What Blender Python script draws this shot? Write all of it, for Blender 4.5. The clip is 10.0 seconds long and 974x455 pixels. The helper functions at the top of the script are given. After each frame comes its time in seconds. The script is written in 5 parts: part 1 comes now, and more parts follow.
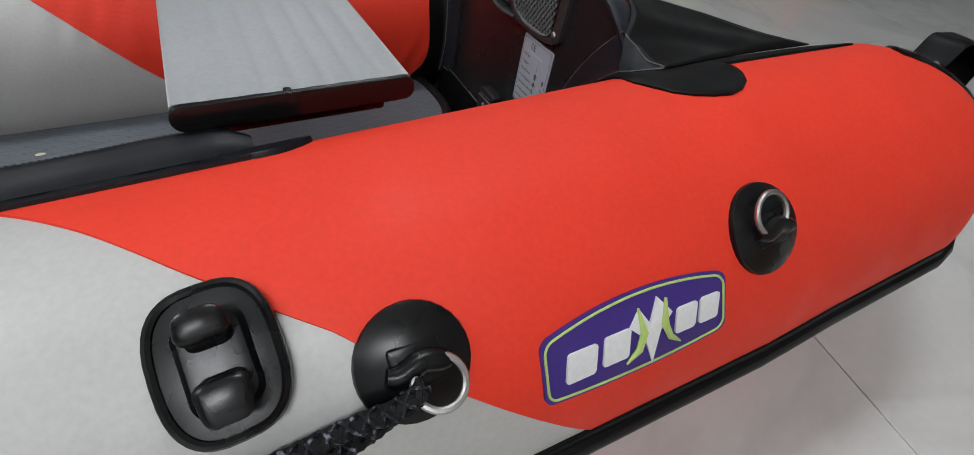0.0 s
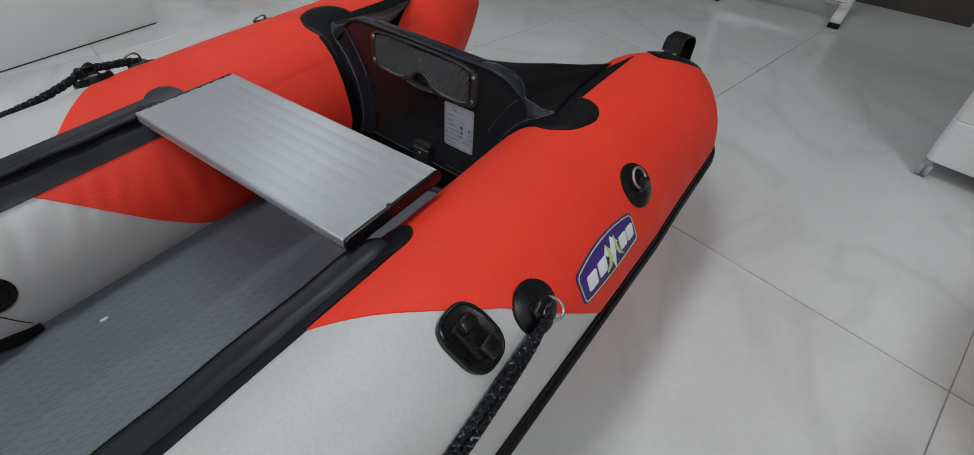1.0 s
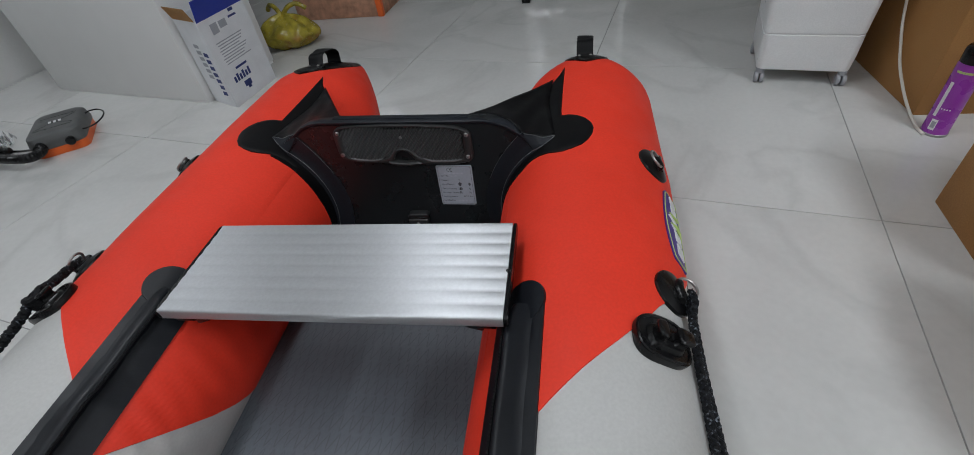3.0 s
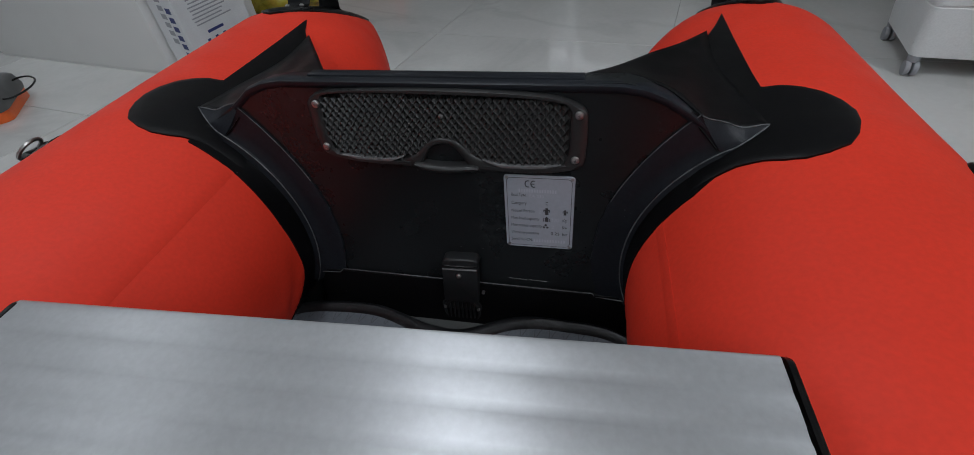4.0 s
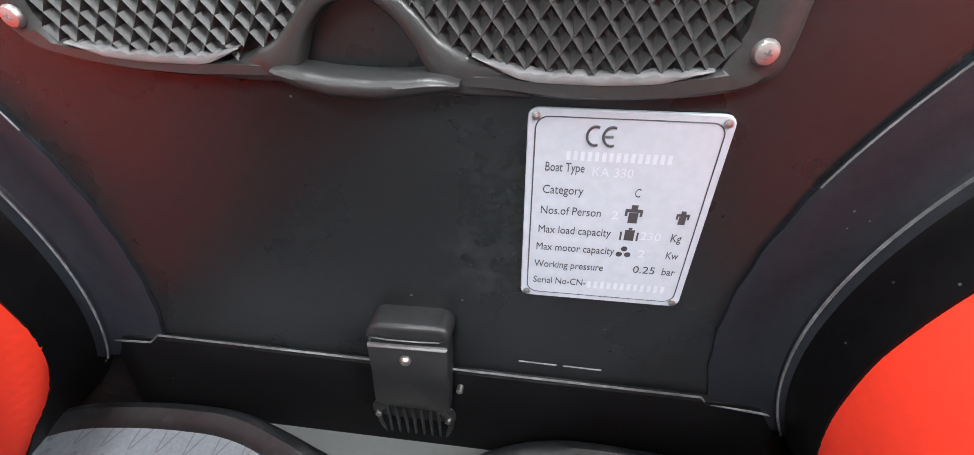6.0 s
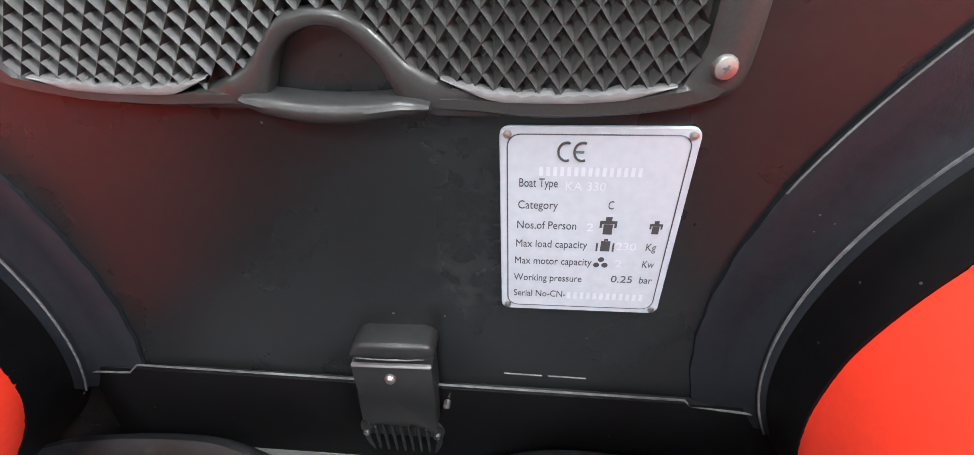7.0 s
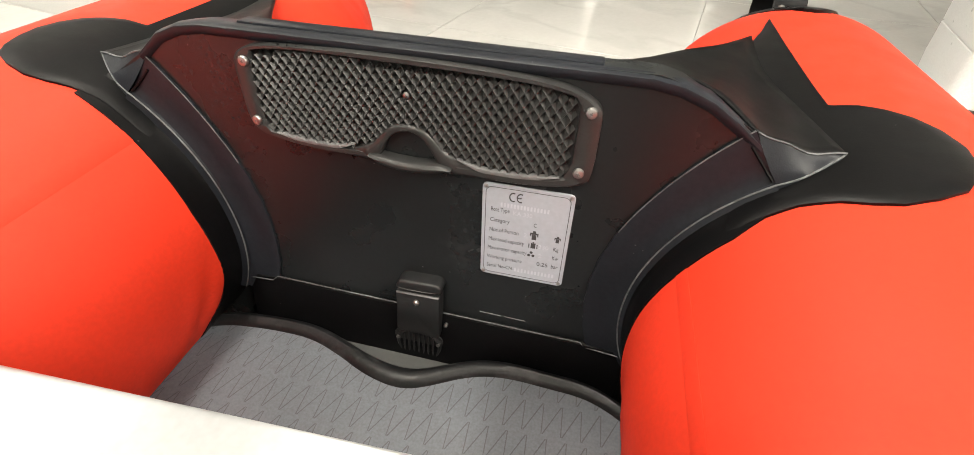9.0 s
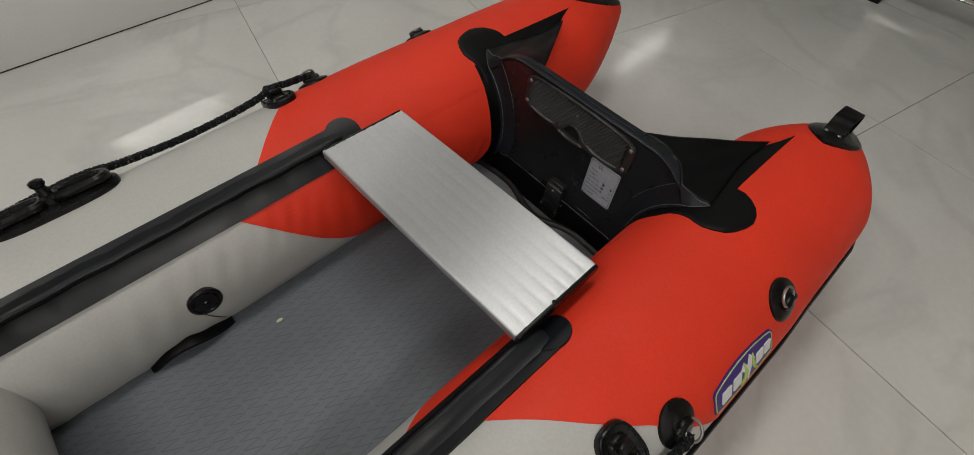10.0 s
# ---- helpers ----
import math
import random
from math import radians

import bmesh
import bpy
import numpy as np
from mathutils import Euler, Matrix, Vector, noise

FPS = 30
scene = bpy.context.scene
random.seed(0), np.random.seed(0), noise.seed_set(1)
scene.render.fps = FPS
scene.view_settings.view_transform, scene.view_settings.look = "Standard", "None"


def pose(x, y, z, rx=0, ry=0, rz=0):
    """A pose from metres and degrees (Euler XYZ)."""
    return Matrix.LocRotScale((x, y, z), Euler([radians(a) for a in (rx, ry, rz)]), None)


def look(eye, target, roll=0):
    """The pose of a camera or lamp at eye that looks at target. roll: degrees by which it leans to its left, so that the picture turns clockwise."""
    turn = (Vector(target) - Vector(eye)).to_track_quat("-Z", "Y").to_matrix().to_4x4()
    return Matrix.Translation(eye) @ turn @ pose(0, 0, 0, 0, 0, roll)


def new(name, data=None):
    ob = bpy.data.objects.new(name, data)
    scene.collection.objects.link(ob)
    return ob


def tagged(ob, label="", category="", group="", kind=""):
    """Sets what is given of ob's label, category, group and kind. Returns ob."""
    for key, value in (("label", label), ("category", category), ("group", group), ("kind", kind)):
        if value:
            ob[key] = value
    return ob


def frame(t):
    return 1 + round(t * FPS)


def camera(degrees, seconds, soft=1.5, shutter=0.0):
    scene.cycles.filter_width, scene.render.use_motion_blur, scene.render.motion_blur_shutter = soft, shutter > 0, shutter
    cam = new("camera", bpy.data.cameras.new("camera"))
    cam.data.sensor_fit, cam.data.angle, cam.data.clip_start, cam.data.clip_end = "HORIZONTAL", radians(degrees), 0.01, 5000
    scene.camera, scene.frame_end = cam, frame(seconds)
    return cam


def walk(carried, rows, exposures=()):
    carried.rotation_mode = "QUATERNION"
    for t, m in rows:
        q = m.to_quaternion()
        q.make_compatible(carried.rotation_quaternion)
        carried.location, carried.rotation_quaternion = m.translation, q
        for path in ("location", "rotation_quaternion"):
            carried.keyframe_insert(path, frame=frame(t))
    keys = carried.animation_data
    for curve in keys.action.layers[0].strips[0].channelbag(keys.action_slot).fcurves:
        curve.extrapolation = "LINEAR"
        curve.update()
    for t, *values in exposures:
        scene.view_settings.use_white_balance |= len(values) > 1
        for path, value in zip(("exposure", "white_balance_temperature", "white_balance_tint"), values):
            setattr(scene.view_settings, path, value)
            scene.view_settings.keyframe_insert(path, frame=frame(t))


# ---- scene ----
# An inflatable boat on a tiled showroom floor. y runs aft along the boat, the transom stands at y = 0.
cam = camera(92.1, 10.0, soft=0.85)
PATH = [
    (0, (0.595, -0.365, 0.569), (-0.638, 0.415, -0.8), 8.0),
    (0.5, (0.6, -0.489, 0.675), (-0.413, 0.505, -0.735), 7.6),
    (1, (0.609, -0.635, 0.792), (-0.217, 0.544, -0.596), 2.0),
    (1.5, (0.577, -0.733, 0.867), (-0.086, 0.554, -0.514), -0.5),
    (2, (0.512, -0.821, 0.911), (0.037, 0.554, -0.462), -6.8),
    (2.5, (0.416, -0.847, 0.903), (0.011, 0.56, -0.46), -11.1),
    (2.7, (0.382, -0.83, 0.89), (-0.001, 0.599, -0.456), -10.3),
    (3.8, (0.16, -0.459, 0.656), (-0.188, 1.01, -0.656), -6.3),
    (4, (0.129, -0.399, 0.61), (-0.226, 1.064, -0.707), -6.1),
    (4.5, (0.092, -0.295, 0.535), (-0.261, 1.156, -0.795), -6.4),
    (5, (0.072, -0.223, 0.478), (-0.247, 1.226, -0.864), -4.8),
    (5.5, (0.062, -0.174, 0.421), (-0.178, 1.302, -0.906), -2.4),
    (5.7, (0.061, -0.168, 0.409), (-0.149, 1.336, -0.892), -1.4),
    (6.8, (0.063, -0.165, 0.413), (-0.088, 1.361, -0.871), -2.7),
    (7, (0.065, -0.164, 0.414), (-0.074, 1.367, -0.865), -2.6),
    (7.5, (0.063, -0.167, 0.411), (-0.064, 1.363, -0.871), -2.3),
    (8, (0.063, -0.167, 0.414), (-0.055, 1.359, -0.874), -2.0),
    (8.5, (0.078, -0.187, 0.44), (-0.057, 1.331, -0.854), -0.8),
    (9, (0.124, -0.304, 0.543), (-0.192, 1.188, -0.752), 1.2),
    (9.5, (0.246, -0.49, 0.777), (-0.409, 0.824, -0.581), 0.9),
    (10, (0.399, -0.645, 0.98), (-0.451, 0.229, -0.605), 4.1),
]
walk(cam, [(t, look(eye, target, roll)) for t, eye, target, roll in PATH],
     [(0, -0.05, 6400, 10), (0.5, -0.3, 6300, 10), (1, -0.38, 6250, 10), (2.7, -0.42, 6250, 10), (4, -0.67, 6150, 10), (4.5, -0.12, 6200, 10), (5, 1.1, 6200, 10), (5.5, 1.8, 6400, 10), (6.8, 1.92, 6450, 10), (8, 2.0, 6550, 10), (8.5, 2.12, 6800, 10), (9, 1.42, 7800, 10), (9.5, -0.55, 7900, 10), (10, -0.65, 7200, 10)])

# ---- world and lights ----
world = bpy.data.worlds.new("room_air")
scene.world = world
world.use_nodes = True
world.node_tree.nodes["Background"].inputs[0].default_value = (0.9, 0.95, 1.0, 1)
world.node_tree.nodes["Background"].inputs[1].default_value = 0.03
CEIL = 2.85
# x, y, turn and watts of each ceiling tube
# The first and the last four are unseen, added to light the boat.
TUBES = [(-0.4, 0.1, 90, 21.5), (1.95, 3.3, 90, 0.8), (-2.5, 5.3, 90, 6), (-5.2, -0.3, 90, 14), (0.2, 8.1, 0, 6), (-0.4, -2.4, 90, 37), (2.1, -1.1, 90, 48), (-2.6, 0.6, 90, 14), (-2.6, -3.4, 90, 14)]


# ---- helpers of this scene ----
def part(name, bm, material, parent=None, label="", smooth=True):
    me = bpy.data.meshes.new(name)
    bmesh.ops.recalc_face_normals(bm, faces=bm.faces)
    bm.to_mesh(me)
    bm.free()
    for m in (material if isinstance(material, (list, tuple)) else [material]):
        me.materials.append(m)
    if smooth:
        me.polygons.foreach_set("use_smooth", [True] * len(me.polygons))
        me.set_sharp_from_angle(angle=radians(38))
    ob = new(name, me)
    ob.parent = parent
    if label:
        ob["label"] = label
    return ob


def thing(name, label, category, at=(0, 0, 0), turn=0.0, group="", kind=""):
    ob = new(name)
    ob.empty_display_size = 0.05
    ob.matrix_basis = pose(*at, 0, 0, turn)
    return tagged(ob, label, category, group, kind)


def sheet(bm, rows, close_u=False, close_v=False, index=0):
    """Joins a grid of points into quads."""
    vs = [[bm.verts.new(p) for p in row] for row in rows]
    n, m = len(vs), len(vs[0])
    for i in range(n if close_u else n - 1):
        for j in range(m if close_v else m - 1):
            q = (vs[i][j], vs[(i + 1) % n][j], vs[(i + 1) % n][(j + 1) % m], vs[i][(j + 1) % m])
            if len(set(q)) == 4:
                f = bm.faces.new(q)
                f.material_index = index
    return vs


def hose(bm, pts, r, n=8, cap=True, closed=False):
    """Sweeps a round section along points."""
    pts = [Vector(p) for p in pts]
    up = Vector((0, 0, 1))
    rings = []
    last = None
    for i, p in enumerate(pts):
        a = pts[i - 1] if (i or closed) else p
        b = pts[(i + 1) % len(pts)] if (i + 1 < len(pts) or closed) else p
        d = (b - a).normalized()
        if last is None:
            side = d.cross(up)
            if side.length < 0.1:
                side = d.cross(Vector((1, 0, 0)))
        else:
            side = last - d * last.dot(d)
        side.normalize()
        last = side
        over = side.cross(d)
        rr = r[i] if isinstance(r, (list, tuple)) else r
        rings.append([p + (side * math.cos(2 * math.pi * k / n) + over * math.sin(2 * math.pi * k / n)) * rr for k in range(n)])
    vs = sheet(bm, rings, close_u=closed, close_v=True)
    if cap and not closed:
        bm.faces.new(vs[0][::-1])
        bm.faces.new(vs[-1])


def lathe(bm, profile, m=Matrix(), n=24):
    """Turns (radius, height) pairs about the local z axis."""
    vs = sheet(bm, [[m @ Vector((r * math.cos(2 * math.pi * k / n), r * math.sin(2 * math.pi * k / n), z)) for k in range(n)] for r, z in profile], close_v=True)
    if profile[0][0] > 1e-6:
        bm.faces.new(vs[0][::-1])
    if profile[-1][0] > 1e-6:
        bm.faces.new(vs[-1])


def rbox(bm, size, m=Matrix(), bevel=0.003, seg=2):
    """A box with rounded edges, centred on m."""
    made = bmesh.ops.create_cube(bm, size=1.0, matrix=m @ Matrix.Diagonal((*size, 1)))
    if bevel:
        edges = list({e for v in made["verts"] for e in v.link_edges})
        bmesh.ops.bevel(bm, geom=edges, offset=bevel, segments=seg, affect="EDGES", profile=0.5)


def prism(bm, outline, depth, m=Matrix(), bevel=0.0, seg=2):
    """Raises a flat outline by depth along local z; the upper rim is rounded."""
    low = [bm.verts.new(m @ Vector((x, y, 0))) for x, y in outline]
    n = len(outline)
    area = sum(outline[i][0] * outline[(i + 1) % n][1] - outline[(i + 1) % n][0] * outline[i][1] for i in range(n))
    sign = 1 if area > 0 else -1
    rings = [low]
    steps = [(0.0, depth - bevel)] + [(bevel * (1 - math.cos(k * math.pi / 2 / seg)), depth - bevel + bevel * math.sin(k * math.pi / 2 / seg)) for k in range(1, seg + 1)] if bevel else [(0.0, depth)]
    for inset, z in steps:
        ring = []
        for i, (x, y) in enumerate(outline):
            ax, ay = outline[i - 1]
            bx, by = outline[(i + 1) % n]
            tx, ty = bx - ax, by - ay
            ln = math.hypot(tx, ty) or 1
            ring.append(bm.verts.new(m @ Vector((x - sign * ty / ln * inset, y + sign * tx / ln * inset, z))))
        rings.append(ring)
    for a, b in zip(rings, rings[1:]):
        for i in range(n):
            bm.faces.new((a[i], a[(i + 1) % n], b[(i + 1) % n], b[i]))
    for ring, flip in ((rings[-1], False), (low, True)):
        f = bm.faces.new(ring[::-1] if flip else ring)
        bmesh.ops.triangulate(bm, faces=[f], ngon_method="EAR_CLIP")


def rounded(w, h, r, n=5):
    """The outline of a rectangle with round corners."""
    out = []
    for cx, cy, a in ((w / 2 - r, h / 2 - r, 0), (-w / 2 + r, h / 2 - r, 90), (-w / 2 + r, -h / 2 + r, 180), (w / 2 - r, -h / 2 + r, 270)):
        for k in range(n + 1):
            t = radians(a + 90 * k / n)
            out.append((cx + r * math.cos(t), cy + r * math.sin(t)))
    return out


def smoother(pts, n=6):
    """A Catmull-Rom curve through points."""
    pts = [Vector(p) for p in pts]
    out = []
    for i in range(len(pts) - 1):
        a, b, c, d = pts[max(i - 1, 0)], pts[i], pts[i + 1], pts[min(i + 2, len(pts) - 1)]
        for k in range(n):
            t = k / n
            out.append(0.5 * (2 * b + (c - a) * t + (2 * a - 5 * b + 4 * c - d) * t * t + (3 * b - a - 3 * c + d) * t ** 3))
    out.append(pts[-1])
    return out


def along(x, table):
    """Straight-line interpolation in a table of pairs."""
    return float(np.interp(x, [a for a, _ in table], [b for _, b in table]))


# ---- materials ----
def surface(name, colour, rough=0.5, metal=0.0, spots=0.06, spot_size=6.0, grain=0.04, grain_size=250.0, bump=0.08, bump_size=400.0, bump_depth=0.0006, coat=0.0, dirt=None, rough_vary=0.08, sheen=0.0, spec=0.5):
    """A plain surface with large soft patches, fine grain, uneven gloss and fine relief."""
    m = bpy.data.materials.new(name)
    m.use_nodes = True
    t = m.node_tree
    b = t.nodes["Principled BSDF"]
    co = t.nodes.new("ShaderNodeTexCoord").outputs["Object"]

    def noisy(scale, detail=3.0):
        n = t.nodes.new("ShaderNodeTexNoise")
        n.inputs["Scale"].default_value, n.inputs["Detail"].default_value = scale, detail
        t.links.new(co, n.inputs["Vector"])
        return n.outputs["Fac"]

    def spread(sock, low, high):
        r = t.nodes.new("ShaderNodeMapRange")
        r.inputs["From Min"].default_value, r.inputs["From Max"].default_value = 0.3, 0.7
        r.inputs["To Min"].default_value, r.inputs["To Max"].default_value = low, high
        t.links.new(sock, r.inputs["Value"])
        return r.outputs["Result"]

    def times(a, c):
        n = t.nodes.new("ShaderNodeMath")
        n.operation = "MULTIPLY"
        t.links.new(a, n.inputs[0])
        t.links.new(c, n.inputs[1])
        return n.outputs[0]

    big = noisy(spot_size)
    k = times(spread(big, 1 - spots, 1 + spots), spread(noisy(grain_size, 2.0), 1 - grain, 1 + grain))
    mix = t.nodes.new("ShaderNodeVectorMath")
    mix.operation = "SCALE"
    mix.inputs[0].default_value = colour
    t.links.new(k, mix.inputs["Scale"])
    col = mix.outputs[0]
    if dirt:
        dcol, amount, size = dirt
        d = t.nodes.new("ShaderNodeMix")
        d.data_type = "RGBA"
        d.inputs["B"].default_value = (*dcol, 1)
        r = t.nodes.new("ShaderNodeMapRange")
        r.inputs["From Min"].default_value, r.inputs["From Max"].default_value = 0.55, 0.75
        r.inputs["To Max"].default_value = amount
        t.links.new(noisy(size, 6.0), r.inputs["Value"])
        t.links.new(r.outputs["Result"], d.inputs["Factor"])
        t.links.new(col, d.inputs["A"])
        col = d.outputs["Result"]
    t.links.new(col, b.inputs["Base Color"])
    t.links.new(spread(noisy(spot_size * 3, 5.0), max(0.02, rough - rough_vary), min(1, rough + rough_vary)), b.inputs["Roughness"])
    b.inputs["Metallic"].default_value = metal
    b.inputs["Coat Weight"].default_value = coat
    b.inputs["Specular IOR Level"].default_value = spec
    if bump:
        n = t.nodes.new("ShaderNodeBump")
        n.inputs["Strength"].default_value, n.inputs["Distance"].default_value = bump, bump_depth
        t.links.new(noisy(bump_size, 2.0), n.inputs["Height"])
        t.links.new(n.outputs["Normal"], b.inputs["Normal"])
    return m


RED = surface("red_pvc_fabric", (0.75, 0.040, 0.017), 0.6, spots=0.05, spec=0.3, bump=0.07, bump_size=900, bump_depth=0.0003)
GREY = surface("grey_pvc_fabric", (0.46, 0.455, 0.44), 0.45, spots=0.05, bump=0.08, bump_size=900, bump_depth=0.0003, dirt=((0.36, 0.34, 0.31), 0.25, 9))
BLACK = surface("black_rubber", (0.0035, 0.0035, 0.004), 0.44, spots=0.3, grain=0.2, spec=0.16, bump=0.12, bump_size=700, bump_depth=0.0004)
WORNRUBBER = surface("worn_black_rubber", (0.0095, 0.010, 0.011), 0.42, spots=0.4, spot_size=18, grain=0.25, spec=0.3, dirt=((0.060, 0.061, 0.063), 0.8, 38), bump=0.25, bump_size=180, bump_depth=0.0008)
PADRUBBER = surface("glossy_black_rubber", (0.0035, 0.0035, 0.004), 0.30, spots=0.3, grain=0.15, spec=0.32, bump=0.1, bump_size=500, bump_depth=0.0004)
BAND = surface("black_pvc_band", (0.0130, 0.0150, 0.0195), 0.40, spec=0.25, spots=0.25, grain=0.15, bump=0.3, bump_size=900, bump_depth=0.0003)
WEBBAND = surface("grey_black_pvc_band", (0.0068, 0.0080, 0.0108), 0.40, spec=0.28, spots=0.25, grain=0.15, bump=0.2, bump_size=900, bump_depth=0.0003)
SEAMWELT = surface("pale_welt_edge", (0.11, 0.115, 0.12), 0.5, spots=0.5, spot_size=30, grain=0.3)
BOARD = surface("black_transom_board", (0.0115, 0.0134, 0.0145), 0.28, spec=0.40, spots=0.2, spot_size=5, grain=0.12, bump=0.05, bump_size=500, bump_depth=0.0003, rough_vary=0.03)
PLASTIC = surface("black_plastic", (0.005, 0.005, 0.0055), 0.27, spots=0.2, spec=0.32, grain=0.1, bump=0.12, bump_size=900, bump_depth=0.0002)
BRACKETPLASTIC = surface("grey_black_plastic", (0.0170, 0.0180, 0.0192), 0.40, spots=0.25, spec=0.4, grain=0.15, bump=0.2, bump_size=700, bump_depth=0.0003)
PADPLASTIC = surface("charcoal_moulded_plastic", (0.027, 0.0272, 0.0272), 0.36, spec=0.42, spots=0.15, grain=0.15, grain_size=900, bump=0.2, bump_size=1200, bump_depth=0.0003)
GRIPPLASTIC = surface("dark_grip_plastic", (0.037, 0.037, 0.0368), 0.46, spec=0.42, spots=0.15, grain=0.15, grain_size=900, bump=0.1, bump_size=1200, bump_depth=0.0002)
# also draws the light caught on the motor pad's lower rim
PALEGREY = surface("pale_grey_plastic", (0.13, 0.13, 0.132), 0.45, spots=0.3, spot_size=60)
STEEL = surface("steel", (0.42, 0.41, 0.40), 0.42, 1.0, spots=0.1, bump=0.0)
CHROME = surface("chrome", (0.75, 0.75, 0.75), 0.12, 1.0, spots=0.05, bump=0.0)
ROPE = surface("black_braided_cord", (0.005, 0.005, 0.006), 0.6, spec=0.2, spots=0.4, spot_size=90, grain=0.5, grain_size=900, bump=0.7, bump_size=1500, bump_depth=0.0006)
FLECK = surface("grey_fleck_cord", (0.008, 0.009, 0.012), 0.6, spec=0.2, dirt=((0.26, 0.29, 0.33), 1.0, 230), spots=0.4, spot_size=90, grain=0.4, grain_size=900, bump=0.6, bump_size=1500, bump_depth=0.0006)
PURPLE = surface("purple_badge_rubber", (0.045, 0.02, 0.20), 0.45, spots=0.1)
LIME = surface("lime_badge_rubber", (0.42, 0.55, 0.16), 0.5, spots=0.1)
PALE = surface("white_badge_rubber", (0.72, 0.72, 0.72), 0.5, spots=0.06)
PLATE = surface("white_metal_plate", (0.42, 0.465, 0.525), 0.35, 0.1, spots=0.04, bump=0.05)
INK = surface("black_print", (0.045, 0.045, 0.05), 0.5)
ETCH = surface("bright_etching", (0.53, 0.57, 0.63), 0.35, 0.2)
CARTON = surface("brown_cardboard", (0.36, 0.180, 0.055), 0.8, spots=0.1, spot_size=4, grain=0.1, bump=0.3, bump_size=220, bump_depth=0.0006, dirt=((0.26, 0.14, 0.055), 0.3, 5))
TAPE = surface("white_strapping", (0.72, 0.70, 0.66), 0.4, spots=0.08)
WHITE = surface("white_plastic", (0.74, 0.75, 0.75), 0.35, spots=0.03, bump=0.0)
OFFWHITE = surface("white_lacquer_panel", (0.76, 0.76, 0.75), 0.5, spots=0.02, bump=0.0)
GREYPLASTIC = surface("grey_plastic", (0.085, 0.088, 0.087), 0.5, spots=0.12)
CASTER = surface("grey_caster_rubber", (0.30, 0.31, 0.33), 0.5)
ORANGE = surface("orange_plastic", (0.75, 0.13, 0.02), 0.4)
CANPURPLE = surface("purple_can_paint", (0.28, 0.045, 0.36), 0.3, 0.0, spots=0.08, coat=0.3)
PAPERWHITE = surface("white_printed_card", (0.70, 0.71, 0.73), 0.5, spots=0.06, spot_size=12)
NAVY = surface("navy_print", (0.02, 0.035, 0.16), 0.5)
SILVERPRINT = surface("grey_print", (0.33, 0.34, 0.37), 0.5)
BLUE = surface("blue_card", (0.01, 0.03, 0.33), 0.45)
BAGFILM = surface("yellow_green_plastic_film", (0.33, 0.27, 0.03), 0.22, spots=0.4, spot_size=22, dirt=((0.30, 0.07, 0.02), 0.9, 9), bump=0.5, bump_size=30, bump_depth=0.01)
GROUT = surface("grey_grout", (0.33, 0.33, 0.315), 0.8, spots=0.2, spot_size=20)
WALLPAINT = surface("white_wall_paint", (0.80, 0.80, 0.785), 0.6, spots=0.03, spot_size=2)
DARKWOOD = surface("dark_brown_wood", (0.05, 0.04, 0.032), 0.4, spots=0.2)
TERRACOTTA = surface("mottled_pink_card", (0.42, 0.22, 0.14), 0.6, spots=0.3, spot_size=25)
CORD = surface("white_cable", (0.68, 0.66, 0.60), 0.45)
CRUMB = surface("pale_crumb", (0.55, 0.5, 0.38), 0.8)


def dust(m, scale, size, share, colour, smudge=None):
    """Adds sparse pale specks, and where given one soft rubbed smudge, to a dark surface."""
    t = m.node_tree
    b = t.nodes["Principled BSDF"]
    co = t.nodes["Texture Coordinate"].outputs["Object"]

    def op(kind, a, c):
        n = t.nodes.new("ShaderNodeMath")
        n.operation = kind
        for k, v in enumerate((a, c)):
            if isinstance(v, (int, float)):
                n.inputs[k].default_value = v
            else:
                t.links.new(v, n.inputs[k])
        return n.outputs[0]

    v = t.nodes.new("ShaderNodeTexVoronoi")
    v.inputs["Scale"].default_value = scale
    t.links.new(co, v.inputs["Vector"])
    sep = t.nodes.new("ShaderNodeSeparateColor")
    t.links.new(v.outputs["Color"], sep.inputs[0])
    fac = op("MULTIPLY", op("LESS_THAN", v.outputs["Distance"], op("MULTIPLY", sep.outputs[1], size)), op("LESS_THAN", sep.outputs[0], share))
    if smudge:
        at, reach = smudge
        d = t.nodes.new("ShaderNodeVectorMath")
        d.operation = "DISTANCE"
        d.inputs[1].default_value = at
        t.links.new(co, d.inputs[0])
        n = t.nodes.new("ShaderNodeTexNoise")
        n.inputs["Scale"].default_value, n.inputs["Detail"].default_value = 90.0, 5.0
        t.links.new(co, n.inputs["Vector"])
        soft = op("MAXIMUM", op("SUBTRACT", 1.0, op("DIVIDE", d.outputs["Value"], reach)), 0.0)
        fac = op("MAXIMUM", fac, op("MULTIPLY", soft, op("MAXIMUM", op("MULTIPLY", op("SUBTRACT", n.outputs["Fac"], 0.45), 0.6), 0.0)))
    mix = t.nodes.new("ShaderNodeMix")
    mix.data_type = "RGBA"
    mix.inputs["B"].default_value = (*colour, 1)
    t.links.new(fac, mix.inputs["Factor"])
    t.links.new(b.inputs["Base Color"].links[0].from_socket, mix.inputs["A"])
    t.links.new(mix.outputs["Result"], b.inputs["Base Color"])


